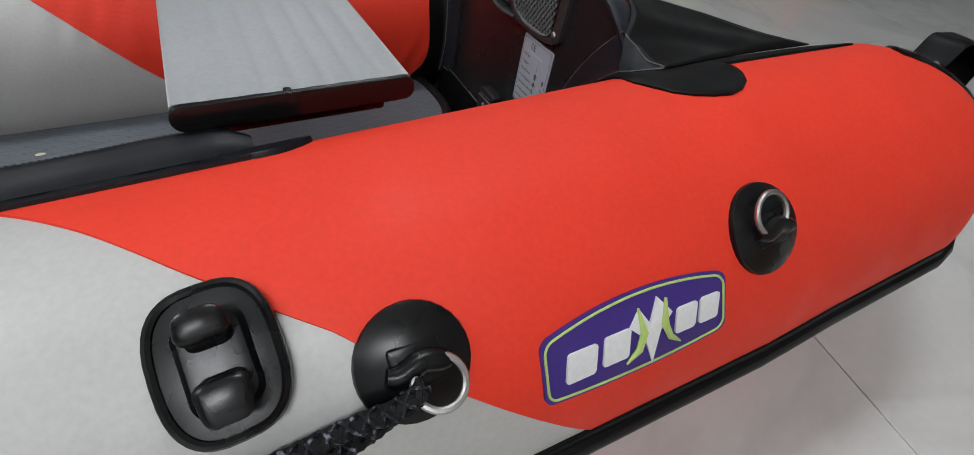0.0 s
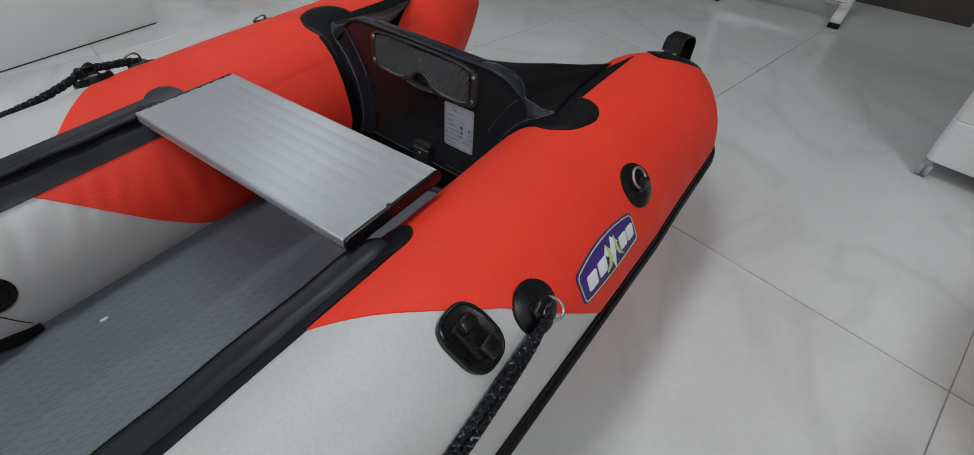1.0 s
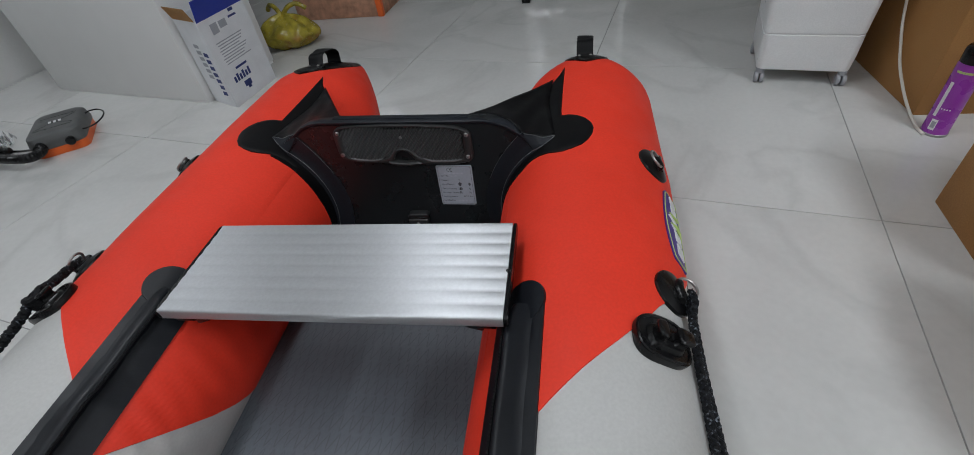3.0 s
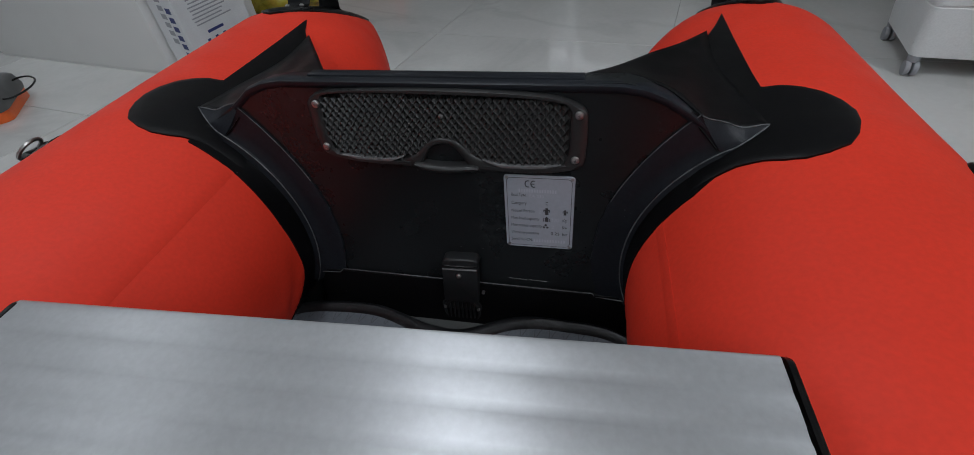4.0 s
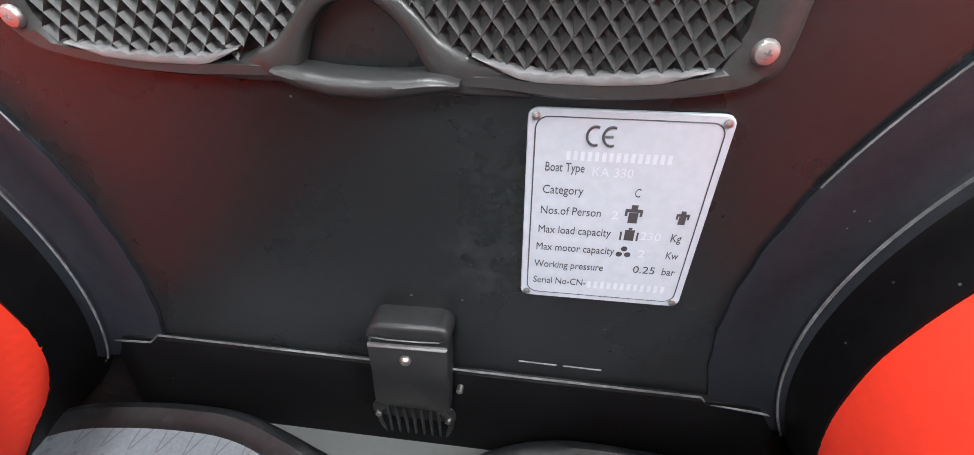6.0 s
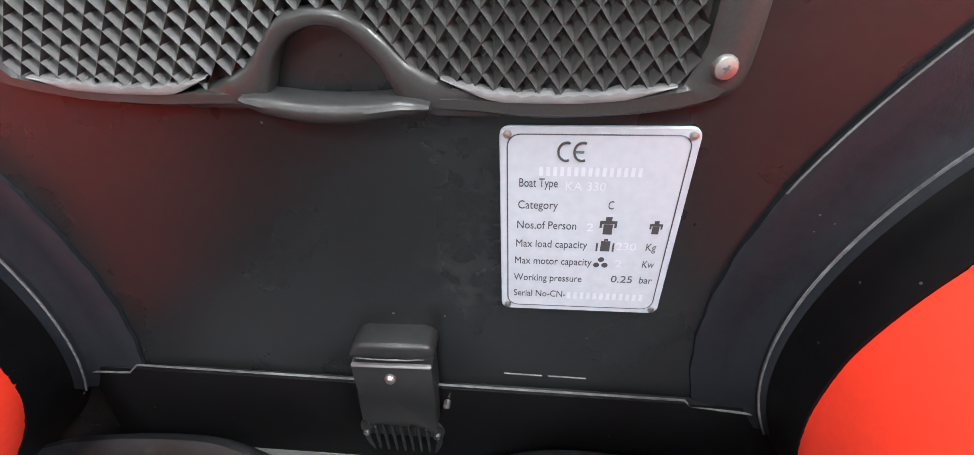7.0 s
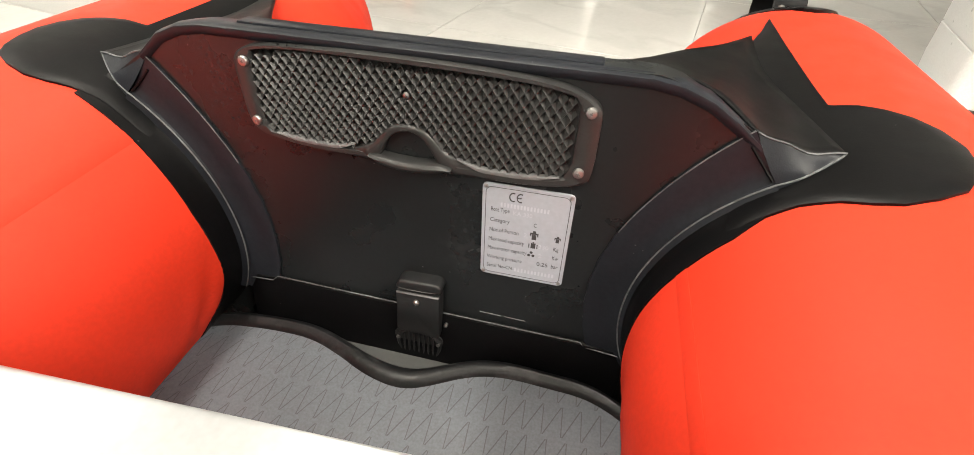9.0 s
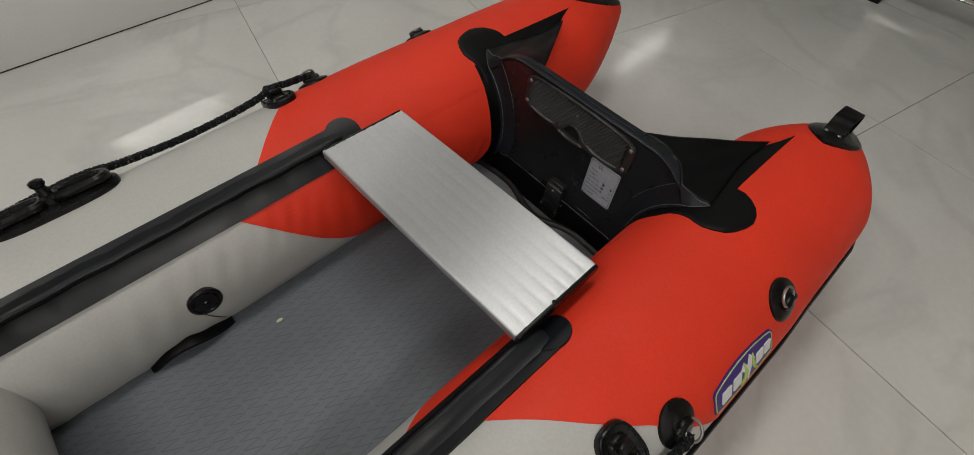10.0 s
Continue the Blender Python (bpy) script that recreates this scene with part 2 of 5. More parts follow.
dust(BOARD, 110.0, 0.09, 0.10, (0.16, 0.16, 0.165), ((0.036, -0.009, 0.2515), 0.026))
dust(BAND, 160.0, 0.10, 0.10, (0.10, 0.10, 0.105))
dust(BLACK, 160.0, 0.14, 0.08, (0.07, 0.07, 0.07))


def tile_material():
    m = surface("polished_porcelain", (0.60, 0.60, 0.585), 0.15, spots=0.07, spot_size=2.2, grain=0.02, grain_size=60, bump=0.03, bump_size=5, bump_depth=0.003, rough_vary=0.03, dirt=((0.50, 0.49, 0.47), 0.35, 1.6))
    # soft darker veins, laid differently on each tile
    t = m.node_tree
    b = t.nodes["Principled BSDF"]
    shift = t.nodes.new("ShaderNodeVectorMath")
    shift.operation = "MULTIPLY_ADD"
    rnd = t.nodes.new("ShaderNodeObjectInfo")
    comb = t.nodes.new("ShaderNodeCombineXYZ")
    t.links.new(rnd.outputs["Random"], comb.inputs[0])
    t.links.new(rnd.outputs["Random"], comb.inputs[2])
    t.links.new(comb.outputs[0], shift.inputs[0])
    shift.inputs[1].default_value = (37.0, 0.0, 19.0)
    old = t.nodes["Texture Coordinate"].outputs["Object"]
    users = [k.to_socket for k in old.links]
    t.links.new(old, shift.inputs[2])
    for sock in users:
        t.links.new(shift.outputs[0], sock)
    n = t.nodes.new("ShaderNodeTexNoise")
    n.inputs["Scale"].default_value, n.inputs["Detail"].default_value, n.inputs["Distortion"].default_value = 1.3, 5.0, 0.9
    t.links.new(shift.outputs[0], n.inputs["Vector"])
    ramp = t.nodes.new("ShaderNodeValToRGB")
    for pos, v in ((0.455, 1.0), (0.495, 0.91), (0.54, 1.0)):
        e = ramp.color_ramp.elements.new(pos)
        e.color = (v, v, v * 0.995, 1)
    for e in list(ramp.color_ramp.elements):
        if e.position in (0.0, 1.0):
            e.color = (1, 1, 1, 1)
    t.links.new(n.outputs["Fac"], ramp.inputs[0])
    mix = t.nodes.new("ShaderNodeMix")
    mix.data_type, mix.blend_type = "RGBA", "MULTIPLY"
    mix.inputs["Factor"].default_value = 1.0
    t.links.new(b.inputs["Base Color"].links[0].from_socket, mix.inputs["A"])
    t.links.new(ramp.outputs[0], mix.inputs["B"])
    t.links.new(mix.outputs["Result"], b.inputs["Base Color"])
    return m


TILE = tile_material()


def aluminium_material():
    """Brushed along x, with long fine scratches."""
    m = surface("brushed_aluminium", (0.53, 0.54, 0.555), 0.45, 0.62, spots=0.03, bump=0.0, rough_vary=0.03)
    t = m.node_tree
    b = t.nodes["Principled BSDF"]
    co = t.nodes.new("ShaderNodeTexCoord")
    mp = t.nodes.new("ShaderNodeMapping")
    mp.inputs["Scale"].default_value = (1.5, 500, 30)
    n = t.nodes.new("ShaderNodeTexNoise")
    n.inputs["Scale"].default_value = 1.0
    t.links.new(co.outputs["Object"], mp.inputs["Vector"])
    t.links.new(mp.outputs["Vector"], n.inputs["Vector"])
    bp = t.nodes.new("ShaderNodeBump")
    bp.inputs["Strength"].default_value, bp.inputs["Distance"].default_value = 0.05, 0.0002
    t.links.new(n.outputs["Fac"], bp.inputs["Height"])
    t.links.new(bp.outputs["Normal"], b.inputs["Normal"])
    b.inputs["Anisotropic"].default_value = 0.88
    b.inputs["Anisotropic Rotation"].default_value = 0.25
    tg = t.nodes.new("ShaderNodeTangent")
    tg.direction_type, tg.axis = "RADIAL", "Y"
    t.links.new(tg.outputs["Tangent"], b.inputs["Tangent"])
    return m


ALUMINIUM = aluminium_material()


def deck_material():
    """Grey deck foam with rows of short slanted cuts."""
    m = surface("grey_deck_foam", (0.114, 0.128, 0.146), 0.55, spots=0.08, spot_size=5, grain=0.12, grain_size=500, bump=0.3, bump_size=500, bump_depth=0.0006)
    t = m.node_tree
    b = t.nodes["Principled BSDF"]
    sep = t.nodes.new("ShaderNodeSeparateXYZ")
    t.links.new(t.nodes.new("ShaderNodeTexCoord").outputs["Object"], sep.inputs[0])

    def op(kind, a, c=None):
        n = t.nodes.new("ShaderNodeMath")
        n.operation = kind
        for i, v in enumerate((a, c)):
            if v is None:
                continue
            if isinstance(v, (int, float)):
                n.inputs[i].default_value = v
            else:
                t.links.new(v, n.inputs[i])
        return n.outputs[0]

    rows = op("DIVIDE", sep.outputs["Y"], 0.033)
    row, frac = op("FLOOR", rows), op("FRACT", rows)
    across = op("ADD", op("DIVIDE", sep.outputs["X"], 0.0175), op("MULTIPLY", row, 0.37))

    def cut(lean, wide):
        d = op("ABSOLUTE", op("SUBTRACT", op("FRACT", op("ADD", across, op("MULTIPLY", frac, lean))), 0.5))
        return op("LESS_THAN", d, wide)

    line = op("MULTIPLY", op("MAXIMUM", cut(0.06, 0.026), cut(-0.94, 0.034)), op("LESS_THAN", op("ABSOLUTE", op("SUBTRACT", frac, 0.5)), 0.44))
    col = b.inputs["Base Color"].links[0].from_socket
    mix = t.nodes.new("ShaderNodeMix")
    mix.data_type = "RGBA"
    mix.inputs["B"].default_value = (0.040, 0.042, 0.045, 1)
    t.links.new(op("MULTIPLY", line, 0.6), mix.inputs["Factor"])
    t.links.new(col, mix.inputs["A"])
    t.links.new(mix.outputs["Result"], b.inputs["Base Color"])
    old = b.inputs["Normal"].links[0].from_node
    bp = t.nodes.new("ShaderNodeBump")
    bp.inputs["Strength"].default_value, bp.inputs["Distance"].default_value = 0.6, 0.0010
    t.links.new(op("SUBTRACT", 1.0, line), bp.inputs["Height"])
    t.links.new(old.outputs["Normal"], bp.inputs["Normal"])
    t.links.new(bp.outputs["Normal"], b.inputs["Normal"])
    return m


DECK = deck_material()
FILM = surface("clear_plastic_film", (0.75, 0.76, 0.78), 0.25, spots=0.1, spot_size=20)
FILM.node_tree.nodes["Principled BSDF"].inputs["Transmission Weight"].default_value = 0.9
GLOW = bpy.data.materials.new("lamp_glow")
GLOW.use_nodes = True
GLOW.node_tree.nodes["Principled BSDF"].inputs["Emission Color"].default_value = (0.93, 0.97, 1.0, 1)
GLOW.node_tree.nodes["Principled BSDF"].inputs["Emission Strength"].default_value = 3.5

# ---- room ----
bm = bmesh.new()
rbox(bm, (13.0, 18.0, 0.1), pose(-3.2, 2.2, -0.0535), 0)
floor = tagged(part("floor", bm, GROUT, smooth=False), "grey grout bed under polished white floor tiles", "floor", kind="structure")
bm = bmesh.new()
rbox(bm, (13.4, 18.4, 0.1), pose(-3.2, 2.2, CEIL + 0.05), 0)
tagged(part("ceiling", bm, WALLPAINT, smooth=False), "plain white painted ceiling", "ceiling", kind="structure")
for nm, sx, sy, x, y in (("wall_north", 13.4, 0.2, -3.2, 11.3), ("wall_south", 13.4, 0.2, -3.2, -6.9), ("wall_east", 0.2, 18.0, 3.4, 2.2), ("wall_west", 0.2, 18.0, -9.8, 2.2)):
    bm = bmesh.new()
    rbox(bm, (sx, sy, CEIL), pose(x, y, CEIL / 2), 0)
    tagged(part(nm, bm, WALLPAINT, smooth=False), "plain white painted wall", "wall", kind="structure")


def ceiling_light(x, y, turn, watts):
    """A batten with a glowing tube; its light comes from a long area lamp just under it."""
    ob = thing("ceiling_light", "white batten ceiling light with lit tube, assumed out of view", "ceiling light", (x, y, CEIL), turn, "ceiling lights")
    bm = bmesh.new()
    # the strong added lights are wide so that their shadows stay soft
    wide = 0.48 if watts > 15 else 0.16
    rbox(bm, (1.2, wide + 0.02, 0.04), pose(0, 0, -0.02), 0.004)
    part("batten", bm, WHITE, ob)
    for dy in ((-0.14, 0.14) if wide > 0.2 else (0.0,)):
        bm = bmesh.new()
        hose(bm, [(-0.58, dy, -0.058), (0.58, dy, -0.058)], 0.014, 10)
        part("tube", bm, GLOW, ob)
    lamp = bpy.data.lights.new("tube_light", "AREA")
    lamp.shape, lamp.size, lamp.size_y, lamp.energy, lamp.color = "RECTANGLE", 1.15, wide, watts, (0.95, 0.98, 1.0)
    lo = new("tube_light", lamp)
    lo.parent = ob
    lo.matrix_basis = pose(0, 0, -0.085)


for x, y, turn, watts in TUBES:
    ceiling_light(x, y, turn, watts)

# ---- the boat ----
boat = thing("inflatable_boat", "red and grey inflatable dinghy with black fittings on the tiled floor", "inflatable boat")
TAPER = [(-2.70, 0.0), (-2.66, 0.36), (-2.55, 0.66), (-2.3, 0.84), (-1.1, 0.99), (-0.6, 1.0), (0.0, 1.0)]
TIPS, CONE = 0.62, 0.305  # the stern cones run from CONE to TIPS


def radius(side, y):
    yy = max(-1.1, min(0.3, y))
    if side > 0:
        r = 0.162 + (0.0125 if yy < 0 else -0.018) * yy
    else:
        r = 0.1635 - 0.004 * yy
    if y > CONE:
        # a straight cone with a softened shoulder and a small round tip
        u = min(1.0, (y - CONE) / (TIPS - CONE))
        return max(r * max(0.0, 1 - u ** 1.25) ** 0.97, 0.0) + 0.010 * math.sqrt(max(0.0, 1 - max(0.0, (u - 0.9) / 0.1) ** 2)) * u
    return r * along(y, TAPER)


def centre(side, y):
    """How far out and how high a tube's axis runs."""
    s = max(0.0, (-1.1 - y) / 1.5)
    yy = max(-1.1, y)
    fore, aft = min(yy, 0.0), max(yy, 0.0)
    if side > 0:
        cx, cz = 0.352 + 0.015 * fore + 0.020 * max(0.0, y - 0.1), 0.230 + 0.0395 * fore + 0.028 * aft
    else:
        cx, cz = 0.357 + 0.009 * min(1.0, -5.0 * fore) - 0.030 * max(0.0, y - 0.1), 0.235 + 0.040 * fore + 0.015 * aft + 0.105 * max(0.0, y - 0.30)
    return cx - 0.24 * s * s, cz + 0.2 * s * s


def on_tube(side, deg, y, off=0.0):
    """The place at an angle round a tube (0 outboard, 90 on top, 180 inboard), off the skin by off."""
    cx, cz = centre(side, y)
    r = radius(side, y) + off
    return Vector((side * (cx + r * math.cos(radians(deg))), y, cz + r * math.sin(radians(deg))))


SEAM = [(-180, -0.26), (-40, -0.15), (0, -0.19), (14, -0.231), (37, -0.302), (55, -0.350), (62, -0.374), (77, -0.418), (92, -0.458), (112, -0.515), (124, -0.556), (137, -0.598), (154, -0.551), (178, -0.486), (205, -0.41), (230, -0.34)]


def seam(deg):
    d = deg if deg <= 230 else deg - 360
    return along(d, SEAM)


ANGLES = [k * 2.5 for k in range(144)]
# folds in the skin: side, angle, place along the boat, spread round and along, depth, spacing, slant
FOLDS = [(-1, 150, -0.535, 13, 0.06, 0.00187, 0.034, 0.0012), (-1, 160, -0.68, 20, 0.07, 0.00204, 0.045, 0.0012), (-1, 196, -0.055, 14, 0.045, 0.00238, 0.036, 0.0012), (1, 196, -0.07, 14, 0.05, 0.00144, 0.04, 0.0012), (-1, 168, -0.4, 20, 0.1, 0.00136, 0.045, 0.0004), (-1, 176, -0.78, 24, 0.1, 0.00306, 0.05, 0.001), (-1, 180, -1.0, 24, 0.1, 0.00272, 0.06, -0.0008), (1, 60, -0.25, 40, 0.2, 0.00048, 0.11, 0.0006), (-1, 150, 0.12, 18, 0.06, 0.00204, 0.03, 0.0008)]


def fold(side, deg, y):
    d = deg if deg < 270 else deg - 360
    total = 0.0
    for s, d0, y0, wd, wy, depth, gap, slant in FOLDS:
        if s == side and abs(d - d0) < 2.2 * wd and abs(y - y0) < 2.2 * wy:
            total += depth * math.exp(-((d - d0) / wd) ** 2 - ((y - y0) / wy) ** 2) * math.cos(2 * math.pi * (y - y0 + slant * (d - d0)) / gap)
    return total


def hull_tube(side, name):
    steps = [0.0, 0.001] + [k / 150 for k in range(1, 151)]
    ends = [0.3 + (TIPS - 0.3) * k / 24 for k in range(1, 22)] + [TIPS - d for d in (0.033, 0.027, 0.02, 0.014, 0.009, 0.005, 0.002, 0.0003)]
    bm = bmesh.new()
    rows = []
    for u in steps:
        ys = [seam(a) - 0.004 + u * (0.3 - seam(a) + 0.004) for a in ANGLES]
        rows.append([on_tube(side, a, y, (0.0016 if u > 0 else -0.0004) + fold(side, a, y)) for a, y in zip(ANGLES, ys)])
    for y in ends:
        rows.append([on_tube(side, a, y, 0.0016) for a in ANGLES])
    sheet(bm, rows, close_v=True)
    red = part(name + "_red_section", bm, RED, boat, "bright red coated fabric stern section")
    bm = bmesh.new()
    line = 149 if side > 0 else 136
    rows = []
    for k in range(31):
        y = -0.42 + 0.66 * k / 30
        rows.append([on_tube(side, line + d, y, h) for d, h in ((-0.5, 0.0005), (-0.45, 0.0021), (3.0, 0.0021), (4.2, 0.0008))])
    sheet(bm, rows)
    part("panel_seam", bm, RED, red)
    bm = bmesh.new()
    rows = []
    for u in [(k / 120) ** 1.6 for k in range(121)]:
        ys = [seam(a) + 0.01 + u * (-2.6 - seam(a)) for a in ANGLES]
        rows.append([on_tube(side, a, y, fold(side, a, y) - (0.004 if u == 0 else 0.0)) for a, y in zip(ANGLES, ys)])
    for y in (-2.62, -2.64, -2.66, -2.68, -2.69, -2.6999):
        rows.append([on_tube(side, a, y) for a in ANGLES])
    sheet(bm, rows, close_v=True)
    part(name + "_grey_section", bm, GREY, boat, "light grey coated fabric section")


for side in (1, -1):
    hull_tube(side, "side_tube")


def patch(bm, side, deg, y, half_s, half_y, thick=0.004, squareness=2.0, twist=0.0, dome=0.0, n=32, rings=7):
    """A round or squarish patch on a tube, thick and with a soft rim; half_s runs round the tube."""
    r = radius(side, y)
    rows = []
    prof = [(1.0, -0.001), (0.995, thick * 0.6), (0.97, thick)] + [(0.97 * (1 - k / rings) + 0.001, thick + dome * (1 - (1 - k / rings) ** 2)) for k in range(1, rings + 1)]
    for f, h in prof:
        row = []
        for k in range(n):
            t = 2 * math.pi * k / n
            c, s = math.cos(t), math.sin(t)
            e = 2.0 / squareness
            u, v = math.copysign(abs(c) ** e, c) * half_s * f, math.copysign(abs(s) ** e, s) * half_y * f
            u, v = u * math.cos(twist) - v * math.sin(twist), u * math.sin(twist) + v * math.cos(twist)
            row.append(on_tube(side, deg + math.degrees(u / r), y + v, h))
        rows.append(row)
    vs = sheet(bm, rows, close_v=True)
    bm.faces.new(vs[-1])


def strip(bm, side, y0, y1, deg0, deg1, thick, ny=40, nd=8, wave=0.0):
    """A band along a tube."""
    rows = []
    for i in range(ny + 1):
        y = y0 + (y1 - y0) * i / ny
        w = wave * math.sin(i * 0.9) * 0.5 + wave * math.sin(i * 2.3) * 0.5
        row = [on_tube(side, deg0, y, -0.001)] + [on_tube(side, deg0 + (deg1 - deg0) * k / nd, y, thick + w * math.sin(k / nd * math.pi)) for k in range(nd + 1)] + [on_tube(side, deg1, y, -0.001)]
        rows.append(row)
    vs = sheet(bm, rows)
    bm.faces.new(vs[0])
    bm.faces.new(vs[-1][::-1])


def frame_on(side, deg, y, off=0.0):
    """A matrix on the tube's skin: local z points outward, local y along the boat."""
    p = on_tube(side, deg, y, off)
    cx, cz = centre(side, y)
    z = (p - Vector((side * cx, y, cz))).normalized()
    ydir = Vector((0, 1, 0))
    x = ydir.cross(z)
    return Matrix(((x.x, ydir.x, z.x, p.x), (x.y, ydir.y, z.y, p.y), (x.z, ydir.z, z.z, p.z), (0, 0, 0, 1)))


# rubbing strake: a hollow rail low on the outside of each tube
for side in (1, -1):
    bm = bmesh.new()
    rows = []
    for i in range(81):
        y = -2.3 + 2.70 * i / 80
        base = -7
        k = 1.0 if y < 0.34 else max(0.15, 1 - ((y - 0.34) / 0.06) ** 2)
        row = []
        for d, h in ((-7.5, 0.0), (-7, 0.004), (-4, 0.005), (-3.6, 0.009), (-2, 0.0125), (0, 0.0135), (2, 0.0125), (3.6, 0.009), (4, 0.005), (7, 0.004), (7.5, 0.0)):
            row.append(on_tube(side, base + d, y, h * k - 0.0005))
        rows.append(row)
    vs = sheet(bm, rows)
    bm.faces.new(vs[0])
    bm.faces.new(vs[-1][::-1])
    part("rubbing_strake", bm, BLACK, boat, "black rubber strake along the tube")

# seat bands along the tube tops: a flat welded band, a folded slide fin with a beaded edge, a round end patch
for side, top in ((1, 0.0245), (-1, 0.0145)):
    bm = bmesh.new()
    strip(bm, side, -2.0, -0.372, 110 if side > 0 else 114, 138, 0.0045, 150, 14, 0.0011)
    band = part("seat_band", bm, WEBBAND, boat, "black fabric band welded along the tube")
    bm = bmesh.new()
    patch(bm, side, 122, -0.362, 0.034, 0.036, 0.0060)
    part("band_end_patch", bm, WEBBAND, band, "round black end patch")
    bm = bmesh.new()
    rows, crest = [], []
    for i in range(121):
        y = -2.0 + 1.632 * i / 120
        w = 0.25 * math.sin(i * 0.35) + 0.2 * math.sin(i * 0.93)
        k = top * (1 if i < 119 else (0.9 if i < 120 else 0.6)) * (1 + 0.03 * math.sin(i * 0.61))
        rows.append([on_tube(side, 123 + d + w, y, max(0.003, h * k)) for d, h in ((-7.5, 0.2), (-5, 0.34), (-3, 0.58), (-1.6, 0.86), (-0.5, 0.98), (0.6, 1.0), (1.6, 0.95), (2.3, 0.75), (2.7, 0.45), (3.3, 0.2))])
        crest.append((y, 125.2 + w, k * 0.93))
    vs = sheet(bm, rows)
    bm.faces.new(vs[0])
    bm.faces.new(vs[-1][::-1])
    part("slide_fin", bm, WEBBAND, band, "folded black slide fin on the band")
    bm = bmesh.new()
    pts = []
    for i in range(700):
        y = -1.9 + 1.52 * i / 699
        pts.append(on_tube(side, float(np.interp(y, [c[0] for c in crest], [c[1] for c in crest])), y, float(np.interp(y, [c[0] for c in crest], [c[2] for c in crest])) + 0.0009 * (i % 2)))
    hose(bm, pts, 0.0021, 5)
    part("beaded_edge", bm, BLACK, band, "stitched black edge cord")

# carry handles on the stern cones: a long boat-shaped pad and a webbing loop
PAD = [(0.300, 0.001), (0.306, 0.014), (0.320, 0.028), (0.345, 0.042), (0.380, 0.051), (0.425, 0.054), (0.470, 0.051), (0.520, 0.043), (0.565, 0.031), (0.592, 0.020), (0.604, 0.010)]


def handle(side):
    bm = bmesh.new()
    rows = []
    for k in range(41):
        y = 0.300 + 0.304 * k / 40
        half = min(along(y, PAD) / max(radius(side, y), 0.004), 1.25)
        rows.append([on_tube(side, 90 + math.degrees(half * f), y, h) for f, h in ((-1.0, -0.001), (-0.995, 0.003), (-0.94, 0.0045), (-0.7, 0.005), (-0.35, 0.005), (0.0, 0.005), (0.35, 0.005), (0.7, 0.005), (0.94, 0.0045), (0.995, 0.003), (1.0, -0.001))])
    vs = sheet(bm, rows)
    bm.faces.new(vs[0])
    bm.faces.new(vs[-1][::-1])
    pad = part("handle_pad", bm, PADRUBBER, boat, "long pointed black rubber handle pad")
    tall = 1.0 if side > 0 else 0.82
    first, last = on_tube(side, 91.5, 0.378, 0.006), on_tube(side, 91.5, 0.478, 0.004)
    line = smoother([first + Vector((0, -0.022, 0.0005)), first, first + Vector((0, 0.016, 0.022 * tall)), first.lerp(last, 0.40) + Vector((0, 0.002, 0.040 * tall)), first.lerp(last, 0.72) + Vector((0, 0.004, 0.046 * tall)), last + Vector((0, 0.001, 0.036 * tall)), last + Vector((0, 0.002, 0.013)), last, last + Vector((0, 0.016, -0.010))], 5)
    bm = bmesh.new()
    rows = []
    for k, p in enumerate(line):
        d = (line[min(k + 1, len(line) - 1)] - line[max(k - 1, 0)]).normalized()
        n = Vector((1, 0, 0)).cross(d).normalized()
        tilt = 0.0012 * math.sin(0.6 * k)
        rows.append([p + Vector((w, 0, 0)) + n * (h + tilt * (1 if w > 0 else -1)) for w, h in ((-0.0195, -0.0012), (-0.0195, 0.0012), (-0.017, 0.0020), (0.0, 0.0016), (0.017, 0.0020), (0.0195, 0.0012), (0.0195, -0.0012), (0.0, -0.0016))])
    vs = sheet(bm, rows, close_v=True)
    bm.faces.new(vs[0][::-1])
    bm.faces.new(vs[-1])
    strap = part("webbing_handle", bm, BLACK, boat, "black webbing carry loop")
    for dx in (-0.013, 0.013):
        bm = bmesh.new()
        lathe(bm, [(0.0040, -0.003), (0.0040, 0.003), (0.0018, 0.0045)], Matrix.Translation(first + Vector((dx, -0.012, 0.001))), 10)
        part("rivet", bm, STEEL, strap)


for side in (1, -1):
    handle(side)


